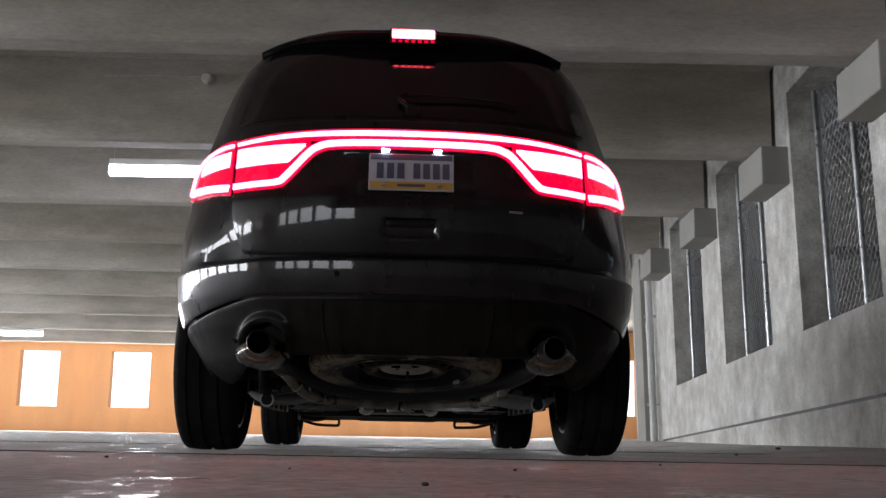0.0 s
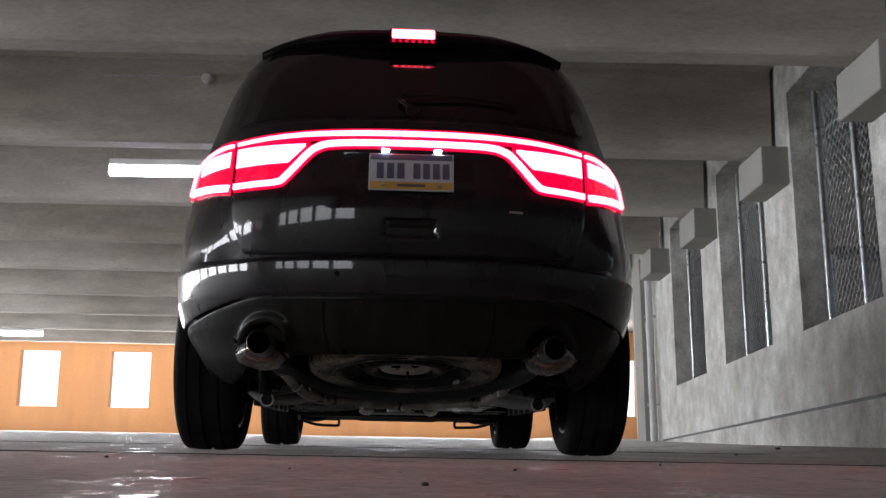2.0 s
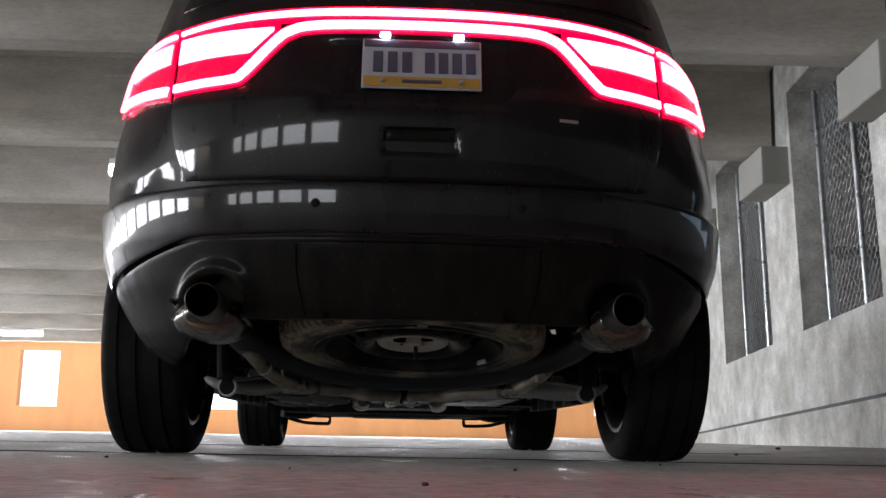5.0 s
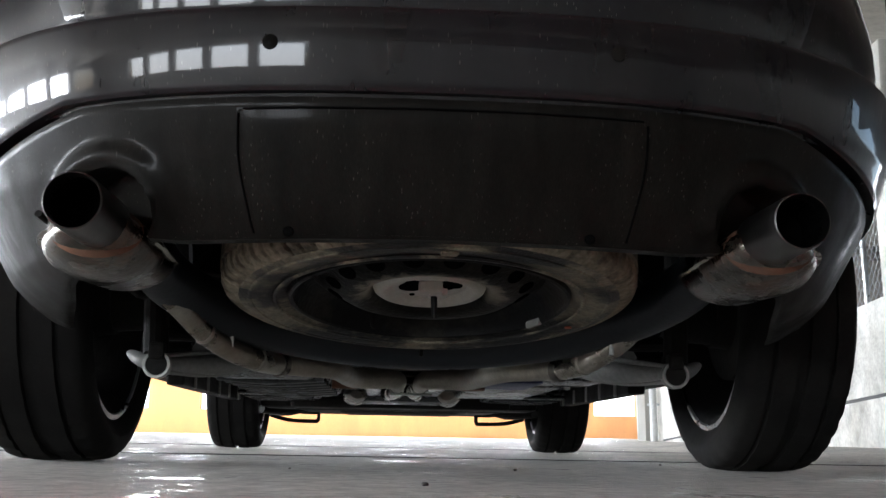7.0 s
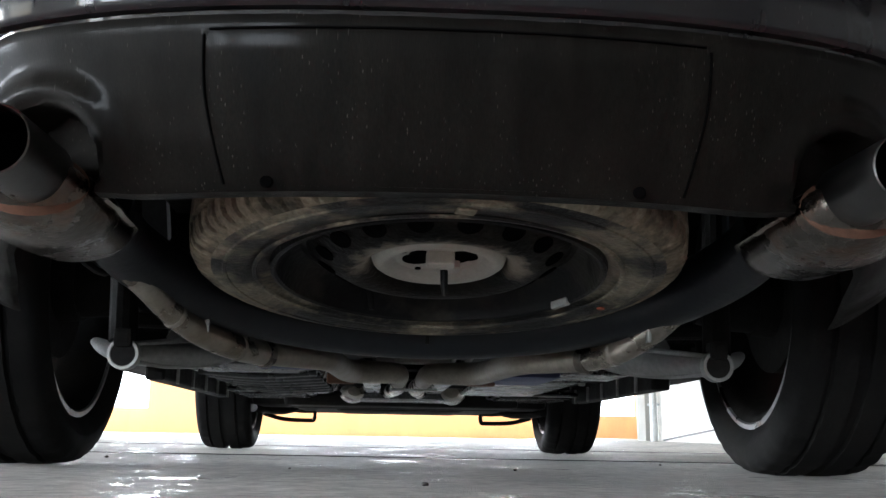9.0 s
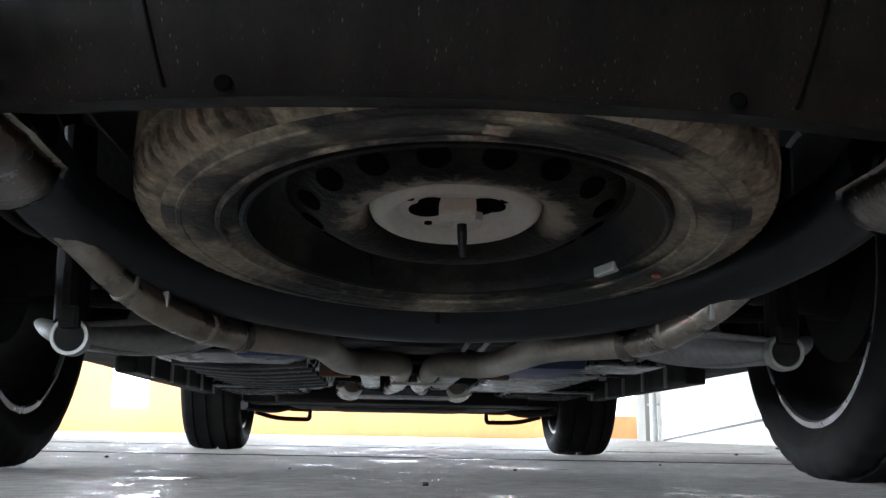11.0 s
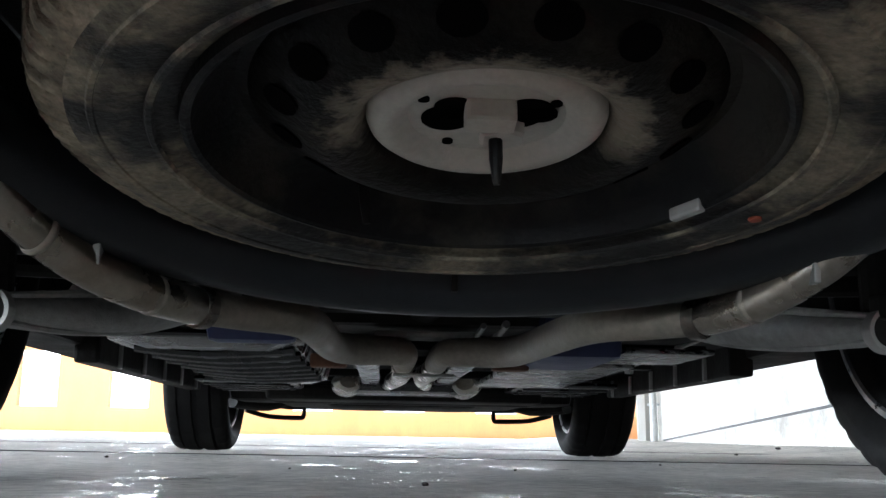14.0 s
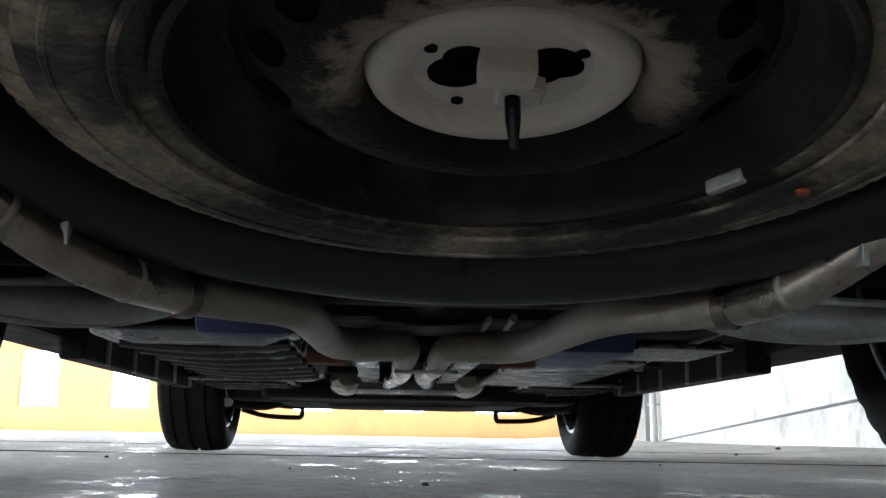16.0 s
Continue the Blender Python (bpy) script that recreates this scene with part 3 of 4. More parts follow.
def body_shell():
    """The painted shell from sill to roof, with round wheel openings."""
    bm = bmesh.new()
    zs = [0.30, 0.34, 0.38, 0.42, 0.46, 0.50, 0.54, 0.58, 0.62, 0.66, 0.70, 0.74, 0.78, 0.82, 0.86, 0.92, 1.0, 1.06, 1.10, 1.14, 1.17, 1.20, 1.24, 1.28, 1.36, 1.46, 1.55, 1.61, 1.66, 1.69, 1.72, 1.745, 1.76, 1.775]
    rings = []
    for z in zs:
        w, r, f = lerp_table(WIDTH, z) - 0.008, lerp_table(REAR, z) + 0.008, lerp_table(NOSE, z)
        half, n = [], lerp_table(POWER, z)
        for i in range(29):
            a = math.pi / 2 * i / 28
            x = w * math.sin(a) ** (2 / n)
            half.append((x, r + CORNER * (1 - math.cos(a) ** (2 / n)) - shoulder(x, w, z)))
        y0, y1 = half[-1][1], f - 0.75
        n = 46
        side = [(w, y0 + (max(y1, y0 + 0.1) - y0) * i / n) for i in range(1, n + 1)]
        y1 = side[-1][1]
        front = [(w * math.cos(math.pi / 2 * i / 10) ** (2 / 3.2), y1 + (f - y1) * math.sin(math.pi / 2 * i / 10) ** (2 / 2.4)) for i in range(1, 11)]
        line = half + side + front
        ring = [(x, y) for x, y in line] + [(-x, y) for x, y in line[-2:0:-1]]
        rings.append([bm.verts.new((x, y, z)) for x, y in ring])
    loop_faces(bm, rings, True, False)
    bm.faces.new(rings[-1])
    gone = []
    for f in bm.faces:
        c = f.calc_center_median()
        if c.y < -0.5 and c.z < 0.52 and abs(c.x) < 0.80:
            gone.append(f)
            continue
        if abs(c.x) > 0.6:
            for yw in (0.0, 3.04):
                if math.hypot(c.y - yw, c.z - TYRE_R) < 0.45:
                    gone.append(f)
                    break
    bmesh.ops.delete(bm, geom=gone, context="FACES")
    for v in bm.verts:
        if v.is_boundary and abs(v.co.x) > 0.5:
            for yw in (0.0, 3.04):
                d = math.hypot(v.co.y - yw, v.co.z - TYRE_R)
                if 0.33 < d < 0.56 and v.co.z > 0.32:
                    s = 0.45 / d
                    v.co.y, v.co.z = yw + (v.co.y - yw) * s, TYRE_R + (v.co.z - TYRE_R) * s
    return bm


def tread(r, a, i, k):
    """Shoulder sipes and block edges of a road tyre."""
    k = min(k, 27 - k)
    if 5 <= k <= 8:
        return r - (0.006 if i % 3 == 0 else 0)
    if k in (11, 12):
        return r - (0.003 if i % 4 == 1 else 0)
    return r


def tyre_profile(half, r, bead):
    side = [(bead, 0.78), (bead + 0.010, 0.87), ((bead + r) / 2 - 0.010, 0.985), (r - 0.055, 1.0), (r - 0.034, 0.965), (r - 0.018, 0.91), (r - 0.0085, 0.84), (r - 0.004, 0.74), (r - 0.002, 0.55), (r - 0.011, 0.535), (r - 0.011, 0.475), (r, 0.46), (r, 0.10), (r - 0.011, 0.085)]
    return [(q, -half * a) for q, a in side] + [(q, half * a) for q, a in side[::-1]]


def build_wheel(car, x, y):
    out = 1 if x > 0 else -1
    w = thing("wheel", pose(x, y, TYRE_R), "", "")
    w.parent = car
    part("tyre", turned(tyre_profile(0.128, TYRE_R, 0.283), 120, None, tread), "rubber", w, "worn black road tyre", True)
    rim = turned([(0.286, -0.096), (0.276, -0.102), (0.264, -0.096), (0.252, -0.08), (0.244, -0.02), (0.246, 0.07), (0.262, 0.092), (0.276, 0.102), (0.286, 0.096)], 64)
    rim = part("rim", rim, "rim_dark", w, "dark rim barrel", True)
    for a in (-0.104, 0.104):
        part("rim_lip", turned([(0.278, a - 0.004), (0.288, a - 0.003), (0.290, a), (0.288, a + 0.003), (0.278, a + 0.004), (0.274, a), (0.278, a - 0.004)], 72), "alloy", w, "worn rim lip", True)
    for i in range(5):
        t = 2 * math.pi * i / 5
        bm = bmesh.new()
        for s in (-0.13, 0.13):
            m = pose(out * 0.055, 0, 0, math.degrees(t + s))
            add_box(bm, -0.018, 0.018, 0.045, 0.243, -0.02, 0.02, bevel=0.006, m=m)
        part("spoke", bm, "alloy", w)
    part("brake_disc", turned([(0.0, -out * 0.03), (0.165, -out * 0.03), (0.165, -out * 0.055), (0.09, -out * 0.055), (0.085, -out * 0.10), (0.0, -out * 0.10)], 40), "under", w, "dark brake disc", True)
    return w


def build_tail(car):
    gate_bot = lambda x: 0.700 + 0.012 * (abs(x) / 0.6) ** 4

    def gate_relief(x, z):
        d = 0.0
        if abs(x) < 0.30 and 0.87 < z < 1.085:
            e = min(max(min((0.30 - abs(x)) / 0.14, (z - 0.87) / 0.055, (1.085 - z) / 0.03), 0), 1)
            d -= 0.020 * e * e * (3 - 2 * e)
        if abs(x) < 0.095 and 0.765 < z < 0.835:
            e = min(0.095 - abs(x), z - 0.765, 0.835 - z) / 0.015
            d -= 0.020 * min(max(e, 0), 1)
        return d

    gate = part("tailgate", patch(-0.655, 0.655, gate_bot, lambda x: 1.225 - 0.01 * (x / 0.65) ** 2, 0.003, 0.03, 110, 70, gate_relief, lambda z: 1.0 - 0.10 * min(max((0.90 - z) / 0.21, 0), 1) ** 1.8), "paint", car, "glossy black tailgate", True)
    part("handle", patch(-0.085, 0.085, 0.80, 0.83, -0.004, 0.015, 20, 4), "trim", gate, "recessed tailgate handle", True)
    for s in (-1, 1):
        if s > 0:
            part("badge", patch(0.355, 0.405, 0.868, 0.876, 0.006, 0.004, 8, 2), "galv", gate)
    # glass, its frame and the roof spoiler
    glass = part("rear_window", patch(-0.675, 0.675, 1.245, 1.60, -0.002, 0.012, 50, 16, None, lambda z: 1.0 - 0.17 * (z - 1.245) / 0.355), "glass", car, "dark tinted rear window", True)
    w = part("wiper", tube([skin_point(0.0, 1.262, 0.02), skin_point(-0.05, 1.31, 0.022), skin_point(-0.02, 1.335, 0.02)], 0.009, 8, 4), "trim", glass, "", True)
    part("wiper_blade", tube([skin_point(-0.04, 1.325, 0.016), skin_point(0.15, 1.33, 0.016), skin_point(0.40, 1.31, 0.016)], 0.006, 6, 5), "trim", glass)
    part("wiper_pivot", turned([(0.0, -0.02), (0.022, -0.018), (0.026, 0.0), (0.0, 0.01)], 20, Matrix.Translation(skin_point(0, 1.262, 0.01)) @ pose(0, 0, 0, 0, 0, 90)), "trim", glass, "", True)
    bm = bmesh.new()
    rows = []
    for i in range(41):
        x = -0.61 + 1.22 * i / 40
        k = abs(x) / 0.61
        zt, yb = 1.655 - 0.055 * k ** 3.0, -0.80 + 0.15 * k ** 3.0
        rows.append([bm.verts.new(c) for c in ((x, yb + 0.35, zt + 0.055), (x, yb + 0.07, zt + 0.012), (x, yb + 0.008, zt - 0.004), (x, yb, zt - 0.018 + 0.008 * k), (x, yb + 0.012, zt - 0.030 + 0.012 * k * k), (x, yb + 0.06, zt - 0.040 + 0.016 * k * k), (x, yb + 0.20, zt - 0.02))])
    loop_faces(bm, rows, closed=True)
    for r in (rows[0], rows[-1]):
        bm.faces.new(r)
    spoiler = part("spoiler", bm, "paint", car, "glossy black roof spoiler", True)
    lamp = part("high_brake_lamp", box(-0.094, 0.094, -0.812, -0.77, 1.590, 1.650, bevel=0.006), "trim", car, "red high-mounted brake lamp")
    part("led", box(-0.084, 0.084, -0.820, -0.8135, 1.609, 1.646, bevel=0.003), "led_red", lamp)
    for i in range(7):
        part("led", box(-0.084 + i * 0.0255, -0.070 + i * 0.0255, -0.817, -0.8135, 1.594, 1.603), "lens_dim", lamp)


def build_lamps(car):
    # racetrack light bar across the gate
    bar = part("light_bar", ribbon([(-0.652, 1.145), (-0.4, 1.152), (0, 1.155), (0.4, 1.152), (0.652, 1.145)], 0.021, 0.010), "lens_red", car, "red full-width tail light bar")
    part("led", ribbon([(-0.648, 1.146), (-0.4, 1.154), (0, 1.156), (0.4, 1.154), (0.648, 1.146)], 0.0098, 0.016), "led_red", bar)
    low = [(-0.648, 0.966), (-0.56, 0.966), (-0.485, 0.968), (-0.455, 0.985), (-0.375, 1.075), (-0.34, 1.100), (-0.29, 1.113), (-0.15, 1.116), (0.15, 1.116), (0.29, 1.113), (0.34, 1.100), (0.375, 1.075), (0.455, 0.985), (0.485, 0.968), (0.56, 0.966), (0.648, 0.966)]
    part("lens", ribbon(low, 0.020, 0.010, steps=6), "lens_red", bar)
    part("led", ribbon(low, 0.0115, 0.017, steps=6), "led_red", bar)
    for s in (-1, 1):
        x0, x1 = (0.37, 0.652) if s > 0 else (-0.652, -0.37)
        lo = lambda x: 0.985 + 0.13 * max(0.0, (0.49 - abs(x)) / 0.12)
        lamp = part("tail_lamp", patch(x0, x1, lo, 1.135, 0.006, 0.02, 30, 8), "lens_dim", car, "red tail lamp lit by braking")
        part("bulb_glow", patch(*sorted((s * 0.385, s * 0.648)), lambda x: 1.108 - 0.062 * min(1.0, (abs(x) - 0.385) / 0.06), lambda x: 1.118 + 0.006 * (abs(x) - 0.385) / 0.26, 0.012, 0.006, 30, 5), "led_red", lamp)
        a, b = sorted((s * 0.666, s * 0.872))
        outer = part("tail_lamp", patch(a, b, lambda x: 0.942 + 0.20 * (abs(x) - 0.666), lambda x: 1.175 - 0.075 * max(0.0, (abs(x) - 0.70) / 0.17) ** 2, 0.006, 0.02, 30, 10), "lens_dim", car, "red wrap-around tail lamp lit by braking")
        edge = [(0.670, 1.150), (0.72, 1.151), (0.785, 1.138), (0.838, 1.095), (0.855, 1.045), (0.858, 1.00)]
        part("led", ribbon([(s * x, z) for x, z in edge], 0.008, 0.013, steps=6), "led_red", outer)
        part("led", ribbon([(s * 0.672, 0.968), (s * 0.76, 0.983), (s * 0.852, 1.0)], 0.0135, 0.013), "led_red", outer)
        part("bulb_glow", patch(*sorted((s * 0.676, s * 0.812)), 1.058, lambda x: 1.122 - 0.03 * max(0.0, (abs(x) - 0.76) / 0.05) ** 2, 0.012, 0.006, 16, 5), "led_red", outer)
    plate_m = Matrix.Translation((0, -1.088, 0.932)) @ pose(0, 0, 0, -17)
    plate = part("number_plate", box(-0.1525, 0.1525, -0.004, 0.002, -0.0, 0.152, bevel=0.002), "plate", car, "white and yellow number plate with blank bars")
    plate.matrix_local = plate_m
    part("band", box(-0.148, 0.148, -0.0065, -0.0045, 0.004, 0.034), "plate_yellow", plate)
    part("band", box(-0.148, 0.148, -0.0065, -0.0045, 0.126, 0.148), "plate_ink", plate)
    for x in (-0.112, -0.075, -0.038, 0.02, 0.055, 0.09, 0.125):
        part("bar", box(x - 0.0125, x + 0.0125, -0.0065, -0.0045, 0.048, 0.112), "plate_ink", plate)
    part("bar", box(-0.05, 0.05, -0.0085, -0.007, 0.014, 0.024), "plate_ink", plate)
    for x in (-0.1, 0.1):
        b = part("bolt", turned([(0.0, -0.006), (0.006, -0.005), (0.007, 0.0), (0.0, 0.001)], 12, pose(x, -0.0085, 0.018, 0, 0, 90)), "galv", plate)
        lamp = part("plate_lamp", box(x * 0.95 - 0.013, x * 0.95 + 0.013, -1.055, -1.035, 1.086, 1.096, bevel=0.003), "led_white", car, "small white plate lamp")


def build_bumper(car):
    bumper = part("bumper", patch(-0.908, 0.908, lambda x: 0.552 - 0.085 * max(0, abs(x) / 0.908 - 0.62) / 0.38, 0.672, 0.006, 0.10, 90, 28), "paint", car, "glossy black rear bumper", True)
    for s in (-0.25, 0.25):
        p = skin_point(s, 0.62, 0.007)
        part("sensor", turned([(0.0, -0.002), (0.011, -0.001), (0.012, 0.004), (0.0, 0.006)], 16, Matrix.Translation(p) @ pose(0, 0, 0, 0, 0, 90)), "trim", bumper)

    def low_relief(x, z):
        d = 0.0
        r = math.hypot((abs(x) - 0.505) / 1.05, z - 0.385)
        d -= 0.055 * min(max((0.070 - r) / 0.018, 0), 1)
        d += 0.013 * math.exp(-((r - 0.088) / 0.015) ** 2) * min(max((z - 0.36) / 0.03, 0), 1)
        return d

    def low_edge(x):
        cut = 0.025 * math.exp(-((abs(x) - 0.505) / 0.07) ** 2)
        return cut + lerp_table([(0.0, 0.347), (0.42, 0.344), (0.55, 0.322), (0.62, 0.275), (0.68, 0.252), (0.73, 0.270), (0.80, 0.345), (0.86, 0.415), (0.90, 0.440)], abs(x))

    fascia = part("lower_fascia", patch(-0.888, 0.888, low_edge, lambda x: 0.545 - 0.085 * max(0, abs(x) / 0.888 - 0.62) / 0.38, -0.006, 0.03, 150, 30, low_relief), "trim", car, "dusty black lower bumper fascia", True)
    part("tow_cover", patch(-0.30, 0.305, 0.352, 0.53, -0.004, 0.004, 40, 12), "trim", fascia, "removable tow cover panel", True)
    for line in ([(-0.297, 0.522), (-0.294, 0.45), (-0.272, 0.354)], [(0.302, 0.522), (0.299, 0.45), (0.277, 0.354)], [(-0.290, 0.528), (0.0, 0.530), (0.295, 0.528)]):
        part("seam", ribbon(line, 0.0011, -0.002, 0.004), "soot", fascia)
    for x in (-0.22, 0.22):
        part("clip", turned([(0.0, -0.001), (0.006, -0.0005), (0.008, 0.002), (0.0, 0.004)], 14, Matrix.Translation(skin_point(x, 0.357, -0.001)) @ pose(0, 0, 0, 0, 0, 90)), "soot", fascia)


def mirror_x(pts, s):
    return [(s * x, y, z) for x, y, z in pts]


def build_exhaust(car):
    for s in (-1, 1):
        tip = part("tailpipe", turned([(0.0385, 0.0), (0.0405, 0.001), (0.0415, 0.008), (0.0430, 0.16), (0.040, 0.16), (0.0375, 0.010), (0.0385, 0.0)], 40, pose(s * 0.505, -1.168, 0.376, 4, 0, 90)), "tip", car, "round steel tailpipe", True)
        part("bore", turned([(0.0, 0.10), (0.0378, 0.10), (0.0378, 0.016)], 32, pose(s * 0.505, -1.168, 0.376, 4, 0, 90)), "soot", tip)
        can = [(0.507, -1.04, 0.372), (0.512, -1.005, 0.360), (0.522, -0.93, 0.352), (0.522, -0.78, 0.352), (0.505, -0.68, 0.345)]
        muffler = part("muffler", tube(mirror_x(can, s), [0.046, 0.072, 0.092, 0.084, 0.030], 24, 6, flat=0.58), "stained", car, "dull steel tail muffler with heat stains", True)
        part("weld_flange", tube(mirror_x(can[1:], s), [0.078, 0.099, 0.091, 0.034], 24, 6, flat=0.035), "exhaust", muffler, "pale welded seam round the muffler", True)
        part("seam", tube(mirror_x([(0.509, -1.028, 0.368), (0.511, -1.012, 0.363)], s), [0.052, 0.068], 24, 2, flat=0.66), "rust", muffler, "rusty weld behind the tailpipe", True)
        pipe = [(0.505, -0.70, 0.343), (0.462, -0.61, 0.302), (0.425, -0.525, 0.260), (0.385, -0.46, 0.234), (0.338, -0.40, 0.218), (0.297, -0.32, 0.214)]
        if s > 0:
            pipe[1:5] = [(x, y, z + up) for (x, y, z), up in zip(pipe[1:5], (0.040, 0.036, 0.020, 0.006))]
        p = part("exhaust_pipe", tube(mirror_x(pipe, s), [0.023, 0.022, 0.022, 0.023, 0.023, 0.022], 18, 8), "exhaust", car, "bent dull steel exhaust pipe", True)
        for t in (2, 4):
            q, nxt = Vector(mirror_x([pipe[t]], s)[0]), Vector(mirror_x([pipe[t + 1]], s)[0])
            wv = (nxt - q).normalized() * 0.005
            part("weld_bead", tube([q - wv, q, q + wv], [0.0225, 0.0243, 0.0225], 18, 2), "matte_pipe", p, "bright weld bead", True)
        part("hanger_tab", box(-0.004, 0.004, -0.010, 0.010, 0.0, 0.030, bevel=0.002, m=Matrix.Translation((s * 0.378, -0.478, 0.236))), "bushing", p)
        middle = [(0.297, -0.32, 0.214), (0.250, -0.262, 0.214), (0.208, -0.222, 0.215), (0.186, -0.17, 0.216), (0.180, -0.05, 0.219), (0.178, 0.14, 0.224), (0.176, 0.33, 0.229), (0.164, 0.43, 0.231), (0.130, 0.475, 0.232), (0.062, 0.50, 0.232), (0.038, 0.55, 0.231), (0.036, 0.80, 0.228)]
        mid = part("middle_pipe", tube(mirror_x(middle, s), [0.021, 0.021, 0.022, 0.024, 0.025, 0.026, 0.027, 0.029, 0.030, 0.028, 0.026, 0.024], 18, 7), "matte_pipe", car, "pale matte exhaust pipe with two bends", True)
        q, nxt = Vector(mirror_x([middle[0]], s)[0]), Vector(mirror_x([middle[1]], s)[0])
        wv = (nxt - q).normalized() * 0.010
        part("clamp", tube([q - wv, q - wv * 0.8, q, q + wv * 0.8, q + wv], [0.0225, 0.0255, 0.0255, 0.0255, 0.0215], 18, 2), "stained", mid, "rust-tinted pipe sleeve", True)
        part("front_pipe", tube(mirror_x([(0.036, 0.80, 0.228), (0.036, 1.0, 0.228), (0.036, 1.6, 0.24), (0.10, 2.4, 0.25)], s), 0.026, 14, 5), "exhaust", car, "", True)
    part("hanger", box(-0.10, 0.10, 0.52, 0.60, 0.262, 0.275, bevel=0.004), "cast", car)
    part("hanger", box(-0.06, 0.07, 0.66, 0.69, 0.193, 0.200, bevel=0.003), "bushing", car)


SPARE = pose(0, -0.735, 0.303, -9.0)


def build_spare(car):
    sp = thing("spare_wheel", SPARE, "", "")
    sp.parent = car
    tagged(sp, "muddy spare wheel hung flat under the tail")
    up = pose(0, 0, 0.085, 0, -90)
    prof = tyre_profile(0.092, 0.366, 0.242)

    def blocks(r, a, i, k):
        if 5 <= min(k, 27 - k) <= 8:
            return r - (0.010 if (i + (k > 13) * 2) % 5 == 0 else 0.0008 * math.sin(i * 1.7))
        return r

    tyre = part("tyre", turned(prof, 440, up, blocks), ("old_rubber", "side_rubber"), sp, "mud-stained spare tyre", True)
    for p in tyre.data.polygons:
        if math.hypot(p.center.x, p.center.y) < 0.325:
            p.material_index = 1
        elif p.area < 0.0004:
            p.use_smooth = False
    for r in (0.270, 0.313):
        part("wall_ridge", turned([(r - 0.004, -0.0905), (r - 0.002, -0.0935), (r + 0.002, -0.0935), (r + 0.004, -0.0905)], 120, up), "side_rubber", tyre, "", True)
    rim = part("rim", turned([(0.250, -0.076), (0.2475, -0.087), (0.243, -0.0885), (0.239, -0.086), (0.236, -0.074), (0.228, -0.060), (0.222, -0.048), (0.208, -0.040), (0.198, -0.042)], 96, up), "steel_black", sp, "black steel rim", True)
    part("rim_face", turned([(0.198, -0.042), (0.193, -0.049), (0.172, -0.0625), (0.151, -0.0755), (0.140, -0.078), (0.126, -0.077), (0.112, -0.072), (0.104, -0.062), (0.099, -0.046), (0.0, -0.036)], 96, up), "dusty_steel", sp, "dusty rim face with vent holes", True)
    # black discs on the rim face paint the shade of open vent holes
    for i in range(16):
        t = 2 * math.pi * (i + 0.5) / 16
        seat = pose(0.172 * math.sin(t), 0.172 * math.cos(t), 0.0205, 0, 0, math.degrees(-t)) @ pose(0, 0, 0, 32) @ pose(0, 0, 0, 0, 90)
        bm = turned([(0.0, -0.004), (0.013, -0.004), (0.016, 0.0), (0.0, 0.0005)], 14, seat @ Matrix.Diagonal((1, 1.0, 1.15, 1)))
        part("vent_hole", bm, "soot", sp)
    # retainer disc with keyhole slot, bolt and tabs
    disc = part("retainer", turned([(0.0, -0.004), (0.066, -0.005), (0.071, -0.010), (0.078, -0.017), (0.084, -0.0185), (0.092, -0.0175), (0.098, -0.013), (0.101, -0.006), (0.101, 0.0)], 64, pose(0, 0, 0.034, 0, -90)), "retainer", sp, "pale grey plastic retainer disc", True)
    # slot is solid black lobes, its inner shade put into the colour
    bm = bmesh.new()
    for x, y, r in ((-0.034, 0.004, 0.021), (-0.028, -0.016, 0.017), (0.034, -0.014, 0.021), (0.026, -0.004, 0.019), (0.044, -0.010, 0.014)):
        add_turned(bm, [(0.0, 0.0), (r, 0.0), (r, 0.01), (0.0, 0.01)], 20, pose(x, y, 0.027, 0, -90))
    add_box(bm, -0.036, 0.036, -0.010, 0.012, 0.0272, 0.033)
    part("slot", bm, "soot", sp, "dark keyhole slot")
    part("block", box(-0.02, 0.022, -0.032, -0.006, 0.010, 0.036, bevel=0.004), "retainer", sp)
    part("nut", turned([(0.0, 0.0), (0.018, 0.0), (0.021, 0.003), (0.021, 0.022), (0.0, 0.022)], 6, pose(0.014, 0.016, 0.014, 0, -90)), "retainer", sp)
    part("bolt", tube([(0.008, 0.012, 0.030), (0.009, 0.016, -0.002), (0.010, 0.020, -0.024)], [0.006, 0.006, 0.003], 10, 2), "steel_black", sp)
    # small black discs painted as shaded holes
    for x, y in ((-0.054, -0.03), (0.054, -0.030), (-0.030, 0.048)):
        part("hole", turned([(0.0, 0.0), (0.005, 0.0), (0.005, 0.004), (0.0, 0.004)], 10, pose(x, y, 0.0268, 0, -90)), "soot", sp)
    part("valve", tube([(-0.105, 0.170, 0.045), (-0.103, 0.173, 0.020), (-0.100, 0.176, -0.004)], [0.006, 0.006, 0.004], 10, 2), "rubber", sp)
    part("paint_dot", turned([(0.0, 0.0), (0.006, 0.0005), (0.007, 0.003), (0.0, 0.004)], 12, pose(0.268, 0.127, -0.0085, 0, -90)), "orange_dot", sp, "orange paint mark on the tyre wall")
    part("mud_chip", box(-0.016, 0.016, -0.010, 0.012, -0.0095, -0.004, bevel=0.002, m=pose(0.018, -0.292, 0, 0, 0, 12) @ Matrix.Diagonal((0.8, 0.8, 1, 1))), "old_rubber", sp, "pale dried mud chip")
    part("balance_weight", box(-0.019, 0.019, 0.234, 0.244, -0.006, 0.007, bevel=0.003, m=pose(0, 0, 0, 0, 0, -58)), "bushing", sp, "pale clip-on balance weight")
